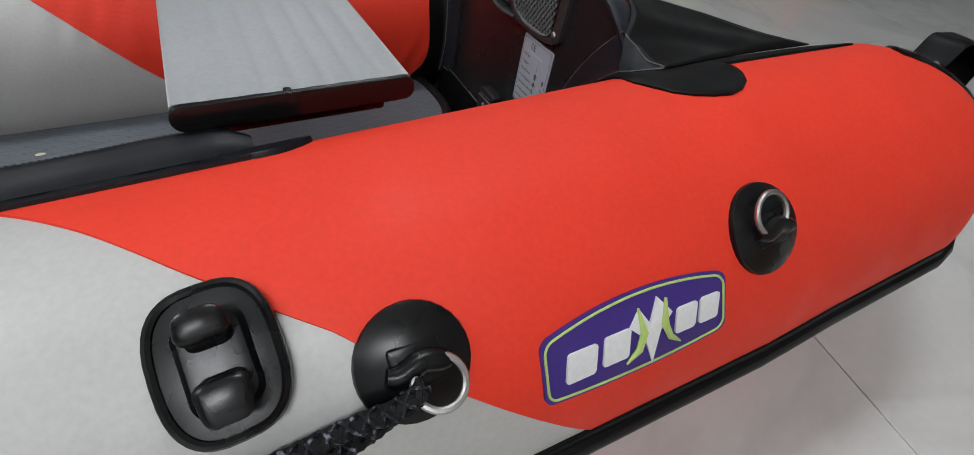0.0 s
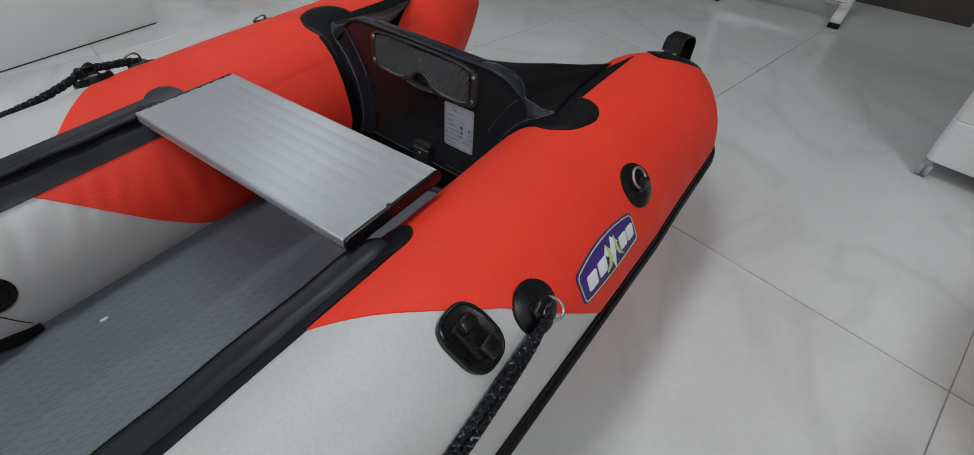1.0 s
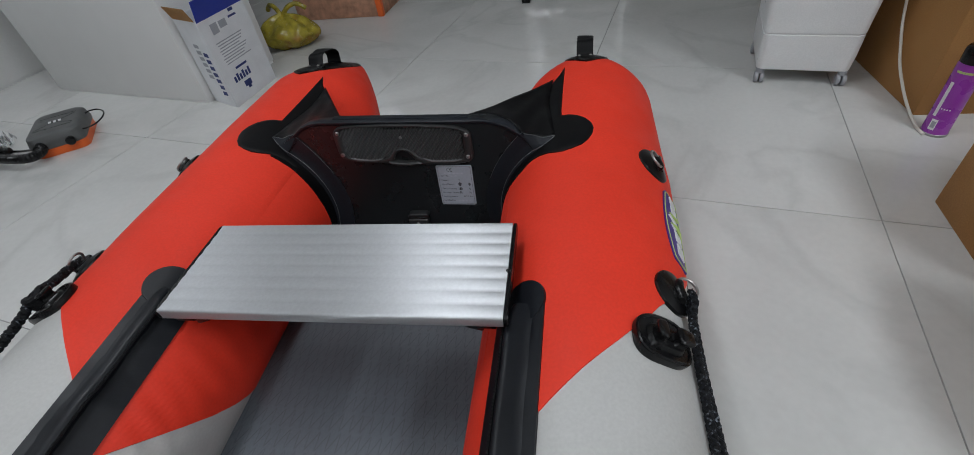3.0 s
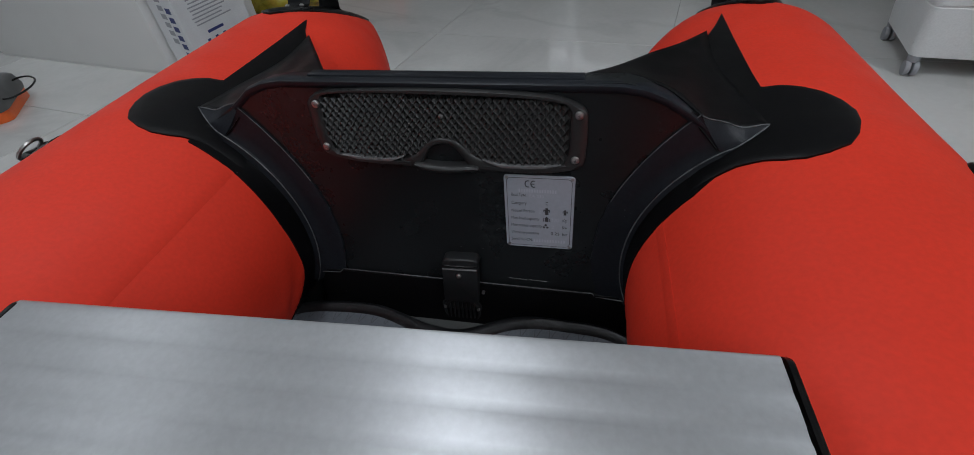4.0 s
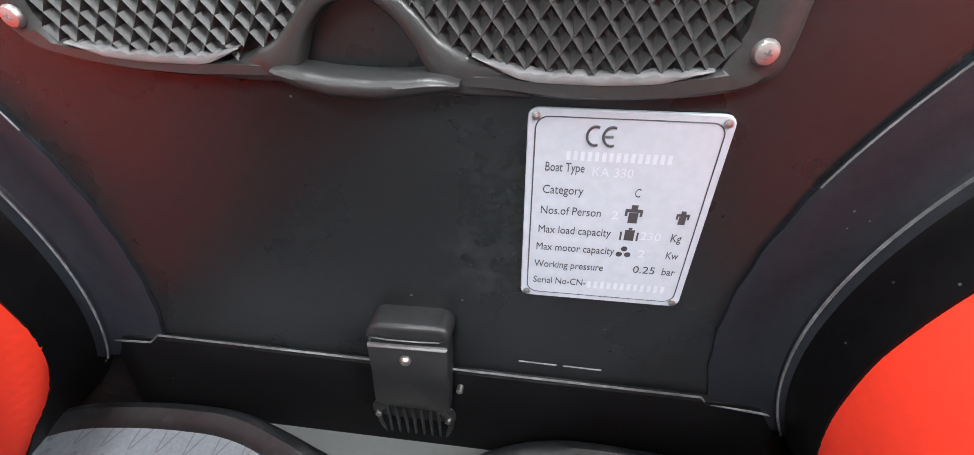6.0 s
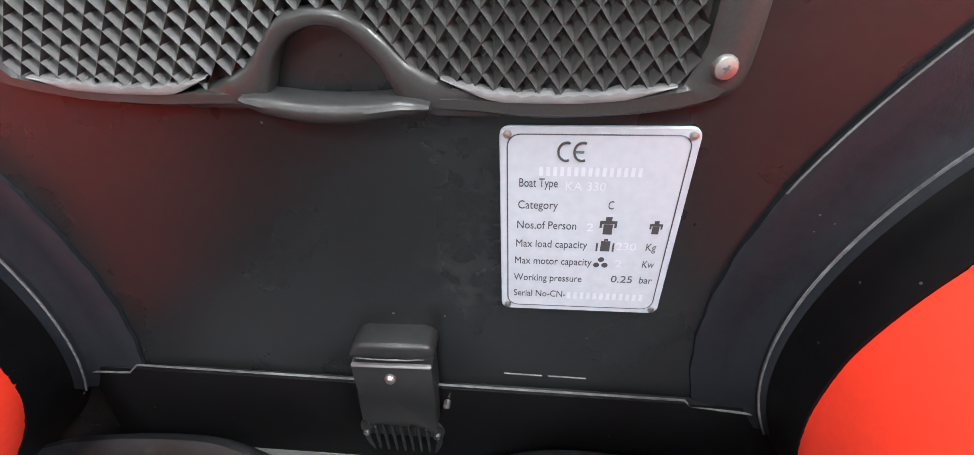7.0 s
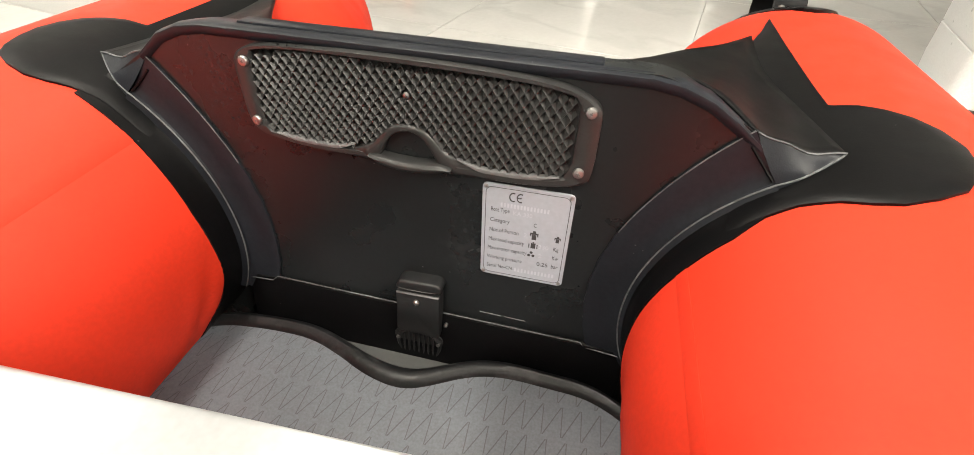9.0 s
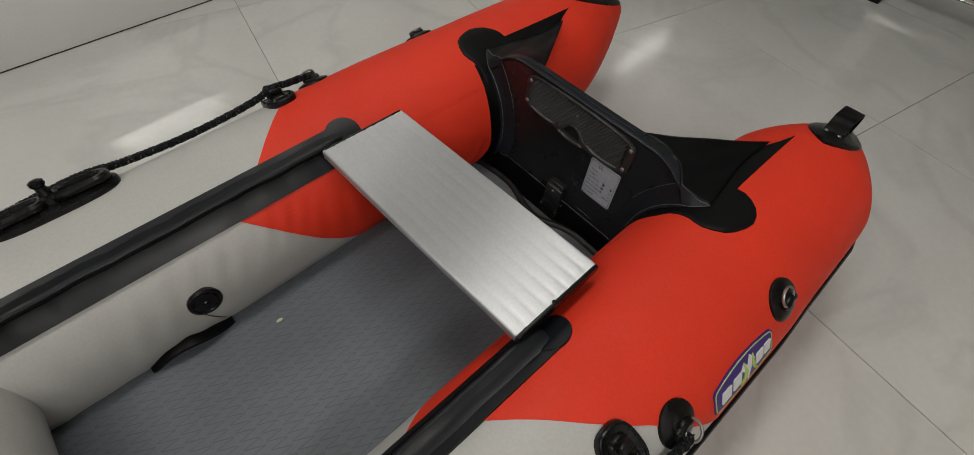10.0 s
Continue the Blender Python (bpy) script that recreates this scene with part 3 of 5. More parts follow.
def ring_fitting(side, deg, y, size, lift, hang=1, ring_r=0.0145):
    """A black oval pad with a steel ring held by a moulded saddle."""
    bm = bmesh.new()
    patch(bm, side, deg, y, size[0], size[1], 0.005, 2.0, 0.0, 0.006)
    pad = part("ring_pad", bm, PADRUBBER, boat, "oval black rubber ring pad")
    m = frame_on(side, deg, y, 0.010)
    bm = bmesh.new()
    hose(bm, [m @ Vector((0.002 * math.sin(k), -0.018 + 0.036 * k / 8, 0.0015)) for k in range(9)], [0.0050, 0.0068, 0.0072, 0.0072, 0.0072, 0.0072, 0.0072, 0.0068, 0.0050], 12)
    rbox(bm, (0.026, 0.030, 0.006), m @ Matrix.Translation((0, 0, -0.002)), 0.0025, 2)
    part("saddle", bm, PADRUBBER, pad)
    bm = bmesh.new()
    pts = []
    for k in range(28):
        t = 2 * math.pi * k / 28
        u, v = ring_r * (math.cos(t) - 0.75), ring_r * math.sin(t)
        pts.append(m @ Vector((u * side * hang * math.cos(lift), v + (0.008 if hang < 0 else -0.006), 0.005 + max(-0.006, -u * math.sin(lift)))))
    hose(bm, pts, 0.0022, 8, closed=True)
    part("steel_ring", bm, STEEL, pad, "polished steel ring")
    return pad


ring_fitting(1, 44.5, -0.036, (0.036, 0.034), 0.1, 1, 0.016)
ring_fitting(1, 44.0, -0.317, (0.035, 0.034), 0.35, -1)
ring_fitting(-1, 45.5, -0.033, (0.036, 0.034), 0.02)
ring_fitting(-1, 50, -0.317, (0.035, 0.034), 0.5)


def cleat(side, deg, y):
    """A moulded rope cleat: squarish pad, a hollow middle and two hooked lugs."""
    bm = bmesh.new()
    patch(bm, side, deg, y, 0.040, 0.031, 0.010, 2.8, side * -0.07, -0.004, 40)
    pad = part("cleat_pad", bm, PLASTIC, boat, "squarish moulded black cleat pad")
    m = frame_on(side, deg, y, 0.006) @ pose(0, 0, 0, 0, 0, side * 4)
    bm = bmesh.new()
    rows = [[m @ Vector((x, y2, z)) for x, y2 in rounded(w, d, d * 0.3, 5)] for z, w, d in ((-0.004, 0.054, 0.038), (0.003, 0.050, 0.033), (0.006, 0.046, 0.028), (0.0065, 0.040, 0.022))]
    vs = sheet(bm, rows, close_v=True)
    bm.faces.new(vs[-1])
    part("cleat_base", bm, PLASTIC, pad)
    # each lug leans away from the middle, narrow at its neck and wide at its head
    for x, w, d, tall, lean in ((-0.0125, 0.017, 0.021, 0.019, -0.006), (0.0135, 0.023, 0.025, 0.017, 0.005)):
        bm = bmesh.new()
        rows = []
        for f, k in ((0.0, 1.1), (0.25, 0.86), (0.55, 0.82), (0.72, 1.0), (0.86, 1.02), (0.95, 0.92), (1.0, 0.72)):
            rows.append([m @ Vector((side * (x + lean * f + u * (1.0 if x * u > 0 else 0.85)), v * (1.0 - 0.18 * (u / w + 0.5) * (1 if x > 0 else -1)), 0.003 + tall * f)) for u, v in rounded(w * k, d * k, 0.006 * k, 5)])
        vs = sheet(bm, rows, close_v=True)
        bm.faces.new(vs[-1])
        part("cleat_lug", bm, PLASTIC, pad, "hooked black cleat lug")
    bm = bmesh.new()
    r = radius(side, y)
    rim = []
    for k in range(40):
        t = 2 * math.pi * k / 40
        e = 2 / 2.8
        u, v = math.copysign(abs(math.cos(t)) ** e, math.cos(t)) * 0.036, math.copysign(abs(math.sin(t)) ** e, math.sin(t)) * 0.0275
        a = side * -0.07
        u, v = u * math.cos(a) - v * math.sin(a), u * math.sin(a) + v * math.cos(a)
        rim.append(on_tube(side, deg + math.degrees(u / r), y + v, 0.0095))
    hose(bm, rim, 0.0022, 6, closed=True)
    part("cleat_rim", bm, PLASTIC, pad)


cleat(1, 56.5, -0.408)
cleat(-1, 64, -0.408)

# oar rest: a long black bracket with two slots on the grey section
bm = bmesh.new()
patch(bm, -1, 69, -0.81, 0.037, 0.098, 0.010, 3.2, 0, 0.003, 40)
rest = part("oar_rest", bm, PLASTIC, boat, "long slotted black plastic bracket")
for dy in (-0.048, 0.046):
    bm = bmesh.new()
    m = frame_on(-1, 69, -0.81 + dy, 0.012)
    ring = rounded(0.038, 0.074, 0.016, 5)
    hose(bm, [m @ Vector((x, y, 0.006)) for x, y in ring], 0.0085, 8, closed=True)
    part("slot_frame", bm, PLASTIC, rest)
bm = bmesh.new()
m = frame_on(-1, 69, -0.81, 0.01)
lathe(bm, [(0.016, 0), (0.016, 0.012), (0.010, 0.016), (0.008, 0.030), (0.011, 0.034), (0.011, 0.040), (0.006, 0.043)], m, 16)
part("rest_pin", bm, PLASTIC, rest)

# air valve on the inside of the tube
bm = bmesh.new()
m = frame_on(-1, 170.5, -0.715, 0.0)
lathe(bm, [(0.028, -0.004), (0.028, 0.003), (0.025, 0.006), (0.021, 0.006), (0.0195, 0.0045), (0.0185, 0.006), (0.004, 0.007), (0.003, 0.009), (0.0, 0.009)], m, 32)
part("air_valve", bm, PLASTIC, boat, "round black air valve cap")
bm = bmesh.new()
hose(bm, [on_tube(-1, 179 + k * 5, -0.73 + 0.006 * k, 0.001) for k in range(5)], 0.0009, 5)
part("valve_tether", bm, BLACK, boat)


# braided cord: four strands wound about a line
def cord(bm, path, r, j, pitch=0.022, strands=4, n=6, phase=0.0, step=0.0028, reach=0.52, thick=0.56):
    pts = smoother(path, 12)
    length = [0.0]
    for a, b in zip(pts, pts[1:]):
        length.append(length[-1] + (b - a).length)
    total = length[-1]
    count = max(8, int(total / step))
    line = []
    for i in range(count + 1):
        s = total * i / count
        line.append(Vector([float(np.interp(s, length, [p[k] for p in pts])) for k in range(3)]))
    up = Vector((0.3, 0.1, 1))
    wound = []
    for i, p in enumerate(line):
        d = (line[min(i + 1, count)] - line[max(i - 1, 0)]).normalized()
        a = d.cross(up).normalized()
        b = a.cross(d)
        hand = 1 if j % 2 == 0 else -1
        t = hand * 2 * math.pi * (total * i / count) / pitch + 2 * math.pi * j / strands + phase
        wound.append(p + (a * math.cos(t) + b * math.sin(t)) * r * reach)
    hose(bm, wound, r * thick, n)


def rope_thing(name, label, runs, r, flecks=4):
    ob = thing(name, label, "rope")
    for k, path in enumerate(runs):
        for j in range(4):
            bm = bmesh.new()
            cord(bm, path, r, j, pitch=0.021, phase=k, reach=0.50, thick=0.56)
            part("strand", bm, ROPE, ob)
        for j in range(flecks):
            bm = bmesh.new()
            cord(bm, path, r, j, pitch=0.021, n=5, phase=k + 0.8, step=0.0020, reach=0.90, thick=0.22)
            part("fleck_strand", bm, FLECK, ob, "grey flecked strand")
    return ob


def skin(side, deg, y, off):
    return on_tube(side, deg, y, off)


rope_thing("mooring_rope", "black braided rope with grey flecks looped through a steel ring", [
    [skin(1, 41.5, -0.318, 0.020), skin(1, 39.5, -0.33, 0.022), skin(1, 38, -0.36, 0.013), skin(1, 35.5, -0.42, 0.009), skin(1, 32, -0.52, 0.007), skin(1, 29.5, -0.65, 0.007), skin(1, 28, -0.9, 0.007), skin(1, 30, -1.3, 0.007)],
    [skin(1, 40.5, -0.318, 0.012), skin(1, 37.5, -0.335, 0.012), skin(1, 34.5, -0.36, 0.010), skin(1, 31, -0.42, 0.008), skin(1, 29.6, -0.50, 0.011), skin(1, 31.0, -0.58, 0.015), skin(1, 28.2, -0.68, 0.013), skin(1, 27.4, -0.9, 0.012), skin(1, 29, -1.3, 0.012)],
], 0.0056)
rope_thing("grab_rope", "black braided rope tied on a cleat and running forward", [
    [skin(-1, 47, -0.305, 0.018), skin(-1, 52, -0.33, 0.020), skin(-1, 57, -0.37, 0.022), skin(-1, 60, -0.408, 0.026), skin(-1, 57, -0.44, 0.018), skin(-1, 50, -0.50, 0.013), skin(-1, 46, -0.6, 0.012), skin(-1, 52, -0.70, 0.016), skin(-1, 58, -0.78, 0.024), skin(-1, 56, -1.0, 0.01)],
], 0.0070, 2)
bm = bmesh.new()
for k in range(3):
    m = frame_on(-1, 61, -0.408, 0.012 + 0.007 * k)
    hose(bm, [m @ Vector((0.016 * math.cos(t), 0.011 * math.sin(t), 0.003 * math.sin(2 * t))) for t in [2 * math.pi * j / 20 for j in range(20)]], 0.006, 8, closed=True)
tagged(part("rope_hitch", bm, ROPE), "black rope turns hitched round the cleat", "rope")

# badge on the outside of the tube: purple panel with lime rim and raised pale marks


def badge():
    y0, d0 = -0.162, 29.6
    r = radius(1, y0) + 0.0045

    def place(u, v, h):
        # u along the boat, v up round the tube
        return on_tube(1, d0 + math.degrees(v / r), y0 + u, 0.0012 + h)

    def rim(grow):
        """A plate with an arched upper edge and round corners."""
        hw, hh, cr = 0.079 + grow, 0.0235 + grow, 0.007
        pts = []
        for cu, cv, a0 in ((hw - cr, hh - cr, 0), (-hw + cr, hh - cr, 90), (-hw + cr, -hh + cr, 180), (hw - cr, -hh + cr, 270)):
            for i in range(5):
                a = radians(a0 + 90 * i / 4)
                pts.append((cu + cr * math.cos(a), cv + cr * math.sin(a)))
            if a0 in (0, 180):
                for i in range(1, 16):
                    u = (hw - cr) * (1 - 2 * i / 16) * (1 if a0 == 0 else -1)
                    pts.append((u, hh if a0 == 0 else -hh))
        return [(u, v + (0.011 if v > 0 else -0.004) * max(0.0, 1 - (u / hw) ** 2)) for u, v in pts]

    def raised(bm, outline, h0, h1):
        cu, cv = sum(p[0] for p in outline) / len(outline), sum(p[1] for p in outline) / len(outline)
        rows = [[place(u, v, h0) for u, v in outline], [place(u, v, h1) for u, v in outline]]
        for f in (0.9, 0.6, 0.3, 0.02):
            rows.append([place(cu + (u - cu) * f, cv + (v - cv) * f, h1) for u, v in outline])
        vs = sheet(bm, rows, close_v=True)
        bm.faces.new(vs[-1])

    bm = bmesh.new()
    raised(bm, rim(0.0), 0.0, 0.003)
    body = part("badge", bm, PURPLE, boat, "purple maker's badge with lime rim and pale marks")
    bm = bmesh.new()
    hose(bm, [place(u, v, 0.0030) for u, v in rim(-0.0028)], 0.0010, 6, closed=True)
    part("badge_rim", bm, LIME, body, "thin lime rim line")
    # four pale slanted blocks
    for u, v, w, h in ((-0.0505, -0.001, 0.027, 0.023), (-0.0225, 0.000, 0.025, 0.023), (0.0385, 0.001, 0.022, 0.021), (0.0605, 0.001, 0.021, 0.021)):
        bm = bmesh.new()
        raised(bm, [(u + x + 0.16 * y, v + y) for x, y in rounded(w * 0.86, h * 0.92, 0.0025, 3)], 0.0028, 0.0046)
        part("badge_mark", bm, PALE, body)
    bm = bmesh.new()
    raised(bm, [(-0.011, 0.010), (-0.002, 0.021), (0.006, 0.008), (0.014, 0.025), (0.026, 0.010), (0.015, 0.000), (0.008, -0.024), (0.001, -0.002)], 0.0028, 0.0044)
    part("badge_mark", bm, PALE, body)
    bm = bmesh.new()
    for cu, flip in ((0.001, 1), (0.017, -1)):
        hose(bm, [place(cu - flip * 0.016, -0.016, 0.0042), place(cu - flip * 0.006, -0.008, 0.005), place(cu - flip * 0.001, 0.004, 0.005), place(cu - flip * 0.004, 0.022, 0.0045)], [0.0008, 0.0026, 0.0030, 0.001], 6)
    part("badge_swoosh", bm, LIME, body)

badge()

# air deck: a grey slab with a wavy stern edge, black edging all round
DECK_Z = 0.132


def stern_edge(x):
    return along(x, [(-0.26, -0.078), (-0.235, -0.047), (-0.21, -0.0365), (-0.16, -0.032), (-0.115, -0.0325), (-0.075, -0.0445), (-0.047, -0.0555), (-0.007, -0.062), (0.015, -0.056), (0.035, -0.0455), (0.057, -0.036), (0.075, -0.032), (0.10, -0.031), (0.13, -0.0335), (0.17, -0.036), (0.20, -0.049), (0.235, -0.075), (0.26, -0.10)])


def deck_outline(inset):
    hw = 0.255 - inset
    pts = []
    for k in range(81):
        x = -hw + 2 * hw * k / 80
        xs = [stern_edge(x + d) for d in (-0.014, -0.007, 0, 0.007, 0.014)]
        pts.append((x, sum(xs) / 5 - inset * (1 + 0.3 * math.exp(-(x / 0.07) ** 2))))
    return pts


bm = bmesh.new()
prof = [(0.004, -0.122), (0.002, -0.06), (0.0005, -0.012), (0.0, -0.004), (0.001, 0.0012), (0.0035, 0.0058), (0.0080, 0.0078), (0.0135, 0.0062), (0.0170, 0.0034), (0.0190, -0.001)]
rows = []
for inset, dz in prof:
    o = deck_outline(inset)
    hw = 0.255 - inset
    rows.append([Vector((x, y, DECK_Z + dz)) for x, y in o] + [Vector((hw, y, DECK_Z + dz)) for y in (-0.5, -1.0, -1.5)] + [Vector((-hw, y, DECK_Z + dz)) for y in (-1.5, -1.0, -0.5)])
sheet(bm, rows, close_v=True)
part("deck_edging", bm, WORNRUBBER, boat, "black rubber edging of the deck")
bm = bmesh.new()
o = deck_outline(0.0178)
rows = []
for k in range(41):
    f = (k / 40) ** 1.3
    rows.append([Vector((x, y + (-1.5 - y) * f, DECK_Z + 0.0012)) for x, y in o])
sheet(bm, rows)
part("deck_panel", bm, DECK, boat, "grey foam deck with slanted cuts")
bm = bmesh.new()
rbox(bm, (0.30, 0.18, 0.006), pose(0, -0.075, 0.104), 0.001)
part("bilge_sheet", bm, GREYPLASTIC, boat, "grey floor skin below the transom")
bm = bmesh.new()
rows = []
for i in range(13):
    y = 0.05 - 2.0 * i / 12
    rows.append([Vector((-0.36 + 0.72 * k / 16, y, 0.006 + 0.04 * abs(k - 8) / 8)) for k in range(17)])
sheet(bm, rows)
part("bottom_skin", bm, GREY, boat, "grey bottom skin")

# small webbing pull beside the deck
bm = bmesh.new()
rows = []
for k in range(17):
    t = k / 16
    y = -0.850 + 0.150 * t
    h = 0.005 + 0.030 * math.sin(math.pi * t) ** 1.5 + 0.006 * math.sin(7 * t)
    x = -0.216 + 0.020 * math.sin(math.pi * t)
    w = 0.015 - 0.004 * math.sin(math.pi * t)
    rows.append([Vector((x - w, y, DECK_Z + h + 0.004)), Vector((x + w, y, DECK_Z + h)), Vector((x + w, y, DECK_Z + h - 0.006)), Vector((x - w, y, DECK_Z + h - 0.004))])
vs = sheet(bm, rows, close_v=True)
bm.faces.new(vs[0][::-1])
bm.faces.new(vs[-1])
part("deck_pull", bm, BLACK, boat, "black webbing pull beside the deck")
bm = bmesh.new()
lathe(bm, [(0.004, 0), (0.0045, 0.001), (0.003, 0.002), (0.0, 0.0022)], pose(-0.150, -0.636, DECK_Z + 0.001) @ Matrix.Diagonal((0.8, 1.5, 1, 1)), 7)
tagged(part("crumb", bm, CRUMB), "pale crumb lying on the grey deck", "debris")

# bow thwart
bm = bmesh.new()
hose(bm, [Vector((-0.36 + 0.72 * k / 20, -1.085, 0.235)) for k in range(21)], 0.11, 32)
part("bow_thwart", bm, GREY, boat, "grey inflated cross tube")

# ---- transom ----
LEAN_T = 3.4
TM = pose(0, 0, 0.396, 0, 0, -1.2) @ pose(0, 0, 0, -LEAN_T, 0, 0) @ pose(0, 0, 0, 90, 0, 0)  # local x across, y up, z toward the bow


def on_board(x, z, out=0.0):
    return TM @ Vector((x, z - 0.396, out))


TOP = 0.4275
board_outline = [(-0.30, 0.06), (0.30, 0.06), (0.30, 0.36), (0.235, 0.398), (0.185, TOP - 0.004), (0.17, TOP), (-0.17, TOP), (-0.185, TOP - 0.004), (-0.235, 0.398), (-0.30, 0.36)]
bm = bmesh.new()
prism(bm, [(x, z - 0.396) for x, z in board_outline], 0.024, TM @ Matrix.Translation((0, 0, -0.024)))
transom = part("transom_board", bm, BOARD, boat, "black wrapped transom board")
# cap strip wrapped over the upper edge
bm = bmesh.new()
edge = [(-0.228, 0.4005), (-0.205, 0.418), (-0.185, TOP - 0.002), (-0.165, TOP + 0.001), (-0.08, TOP + 0.001), (0.0, TOP + 0.001), (0.08, TOP + 0.001), (0.165, TOP + 0.001), (0.185, TOP - 0.002), (0.205, 0.418), (0.224, 0.406), (0.241, 0.3935)]
rows = []
for x, z in edge:
    z -= 0.010 * x
    rows.append([on_board(x * 0.995, z - 0.0085, 0.0006), on_board(x * 0.996, z - 0.0065, 0.0024), on_board(x * 0.998, z - 0.0035, 0.0038), on_board(x, z - 0.0012, 0.0034), on_board(x, z, 0.0015), on_board(x, z + 0.0008, -0.004), on_board(x, z - 0.001, -0.021), on_board(x, z - 0.004, -0.026), on_board(x * 0.995, z - 0.03, -0.027)])
sheet(bm, rows)
part("transom_cap", bm, BAND, transom, "folded black fabric cap over the board")
bm = bmesh.new()
rbox(bm, (0.272, 0.015, 0.004), TM @ Matrix.Translation((-0.002, TOP - 0.396 + 0.0012, -0.0145)) @ pose(0, 0, 0, 0, 0, -0.6) @ pose(0, 0, 0, 90, 0, 0), 0.0015)
part("top_plate", bm, BAND, transom, "flat black plate on top of the transom")


# flanges that hold the board to each tube: a sloping strip, a ridge and a band laid on the tube
def flange(side):
    cx, cz = centre(side, 0.0)
    r0 = radius(side, 0.0)
    rim = r0 + (0.003 if side > 0 else 0.006)
    lag = 0 if side > 0 else 3.5
    aft = 0.0 if side > 0 else 0.014

    def on_ring(d, r, out):
        """A place on the board at an angle about the tube's axis."""
        return on_board(side * (cx + r * math.cos(radians(d))), cz + r * math.sin(radians(d)), out)

    lo, hi = 207, 124.8 if side > 0 else 129.0
    peak = on_tube(side, *((110.3, 0.0) if side > 0 else (114.1, 0.020)), 0.0062)
    corner = on_board(*((0.236, 0.397) if side > 0 else (-0.2185, 0.4055)), 0.0022)
    bm = bmesh.new()
    rows = []
    for k in range(41):
        d = lo + (hi - lo) * k / 40
        w = 0.0005 * math.sin(k * 1.7) + 0.0075 * max(0.0, (k - 25) / 15) ** 2
        rows.append([on_ring(d, rim + 0.0345 + w, -0.001), on_ring(d, rim + 0.0345 + w, 0.0022), on_ring(d, rim + 0.032, 0.0032), on_ring(d, rim + 0.020, 0.0034), on_ring(d, rim + 0.010, 0.0045), on_ring(d, rim + 0.004, 0.0075), on_ring(d, rim + 0.003, 0.010), on_ring(d, r0 + 0.002, 0.012)])
    sheet(bm, rows)
    fl = part("transom_flange", bm, BAND, transom, "black fabric flange between tube and transom")
    bm = bmesh.new()
    rows = []
    for k in range(49):
        d = lo + 24 + (117 + lag - lo - 24) * k / 48
        e = on_ring(d, r0, 0).y
        fore = along(d, [(117, -0.016), (126, -0.034), (136, -0.045), (150, -0.049), (170, -0.051), (182, -0.055), (192, -0.060), (213, -0.070)]) if side > 0 else along(d, [(117, -0.028), (137, -0.033), (150, -0.038), (165, -0.043), (185, -0.044), (195, -0.047), (202, -0.053), (207, -0.068), (215, -0.076)])
        rows.append([on_tube(side, d, e + 0.012, 0.006), on_tube(side, d, e - 0.009, 0.0042), on_tube(side, d, e - 0.011, 0.0032), on_tube(side, d, e - 0.020, 0.003), on_tube(side, d, max(e - 0.030 + aft * 0.7, fore + 0.001), 0.003), on_tube(side, d, fore, 0.003), on_tube(side, d, fore - 0.0005, -0.001)])
    sheet(bm, rows)
    part("tube_strip", bm, BLACK, fl, "black strip laid on the tube")
    crest = [on_ring(lo + (hi - lo) * k / 40, rim + 0.0035, 0.0102) for k in range(41)]
    crest_end = smoother([crest[-1], crest[-1].lerp(peak, 0.33) + Vector((0, -0.0035, -0.0005)), crest[-1].lerp(peak, 0.67) + Vector((0, -0.003, 0.0)), peak], 5)
    bm = bmesh.new()
    hose(bm, crest + crest_end[1:], 0.0007, 5)
    part("flange_welt", bm, SEAMWELT, fl, "thin pale crease line")
    bm = bmesh.new()
    hose(bm, [on_ring(158 + (hi - 158) * k / 20, rim + 0.0347 + 0.0075 * max(0.0, (k - 3) / 17) ** 2, 0.0024) for k in range(21)], 0.0005, 5)
    part("flange_welt", bm, SEAMWELT, fl)
    # lobe and tail laid over the tube
    front = [(150, -0.040), (135, -0.038), (122, -0.036), (115, -0.040), (110, -0.046), (105, -0.049), (99, -0.045), (93, -0.036), (89.5, -0.022), (87, -0.004), (86, 0.014), (87.5, 0.032), (91, 0.048), (96, 0.060), (101, 0.068), (106, 0.071)]
    tail = [(107, 0.073), (107.3, 0.11), (107.5, 0.16), (107.6, 0.21), (107.5, 0.287)]
    back = [(112, 0.255), (118, 0.225), (126, 0.185), (136, 0.14), (146, 0.10), (150, 0.06)]
    outline = front + tail + back
    fine = []
    for (a, b), (c, d) in zip(outline, outline[1:] + outline[:1]):
        for k in range(4):
            fine.append((a + (c - a) * k / 4, b + (d - b) * k / 4))
    bm = bmesh.new()
    deg_c, y_c = 114, 0.03
    rows = []
    for f, h in ((1.0, -0.001), (1.0, 0.0035), (0.97, 0.0045), (0.85, 0.0045), (0.7, 0.0045), (0.5, 0.0045), (0.3, 0.0045), (0.1, 0.0045)):
        rows.append([on_tube(side, lag + deg_c + (d - deg_c) * f, aft + y_c + (y - y_c) * f, h * (1.0 - 0.75 * max(0.0, min(1.0, (deg_c + (d - deg_c) * f - 132) / 12)))) for d, y in fine])
    vs = sheet(bm, rows, close_v=True)
    bm.faces.new(vs[-1])
    part("flange_lobe", bm, BLACK, fl, "black lobed patch with a pointed tail")
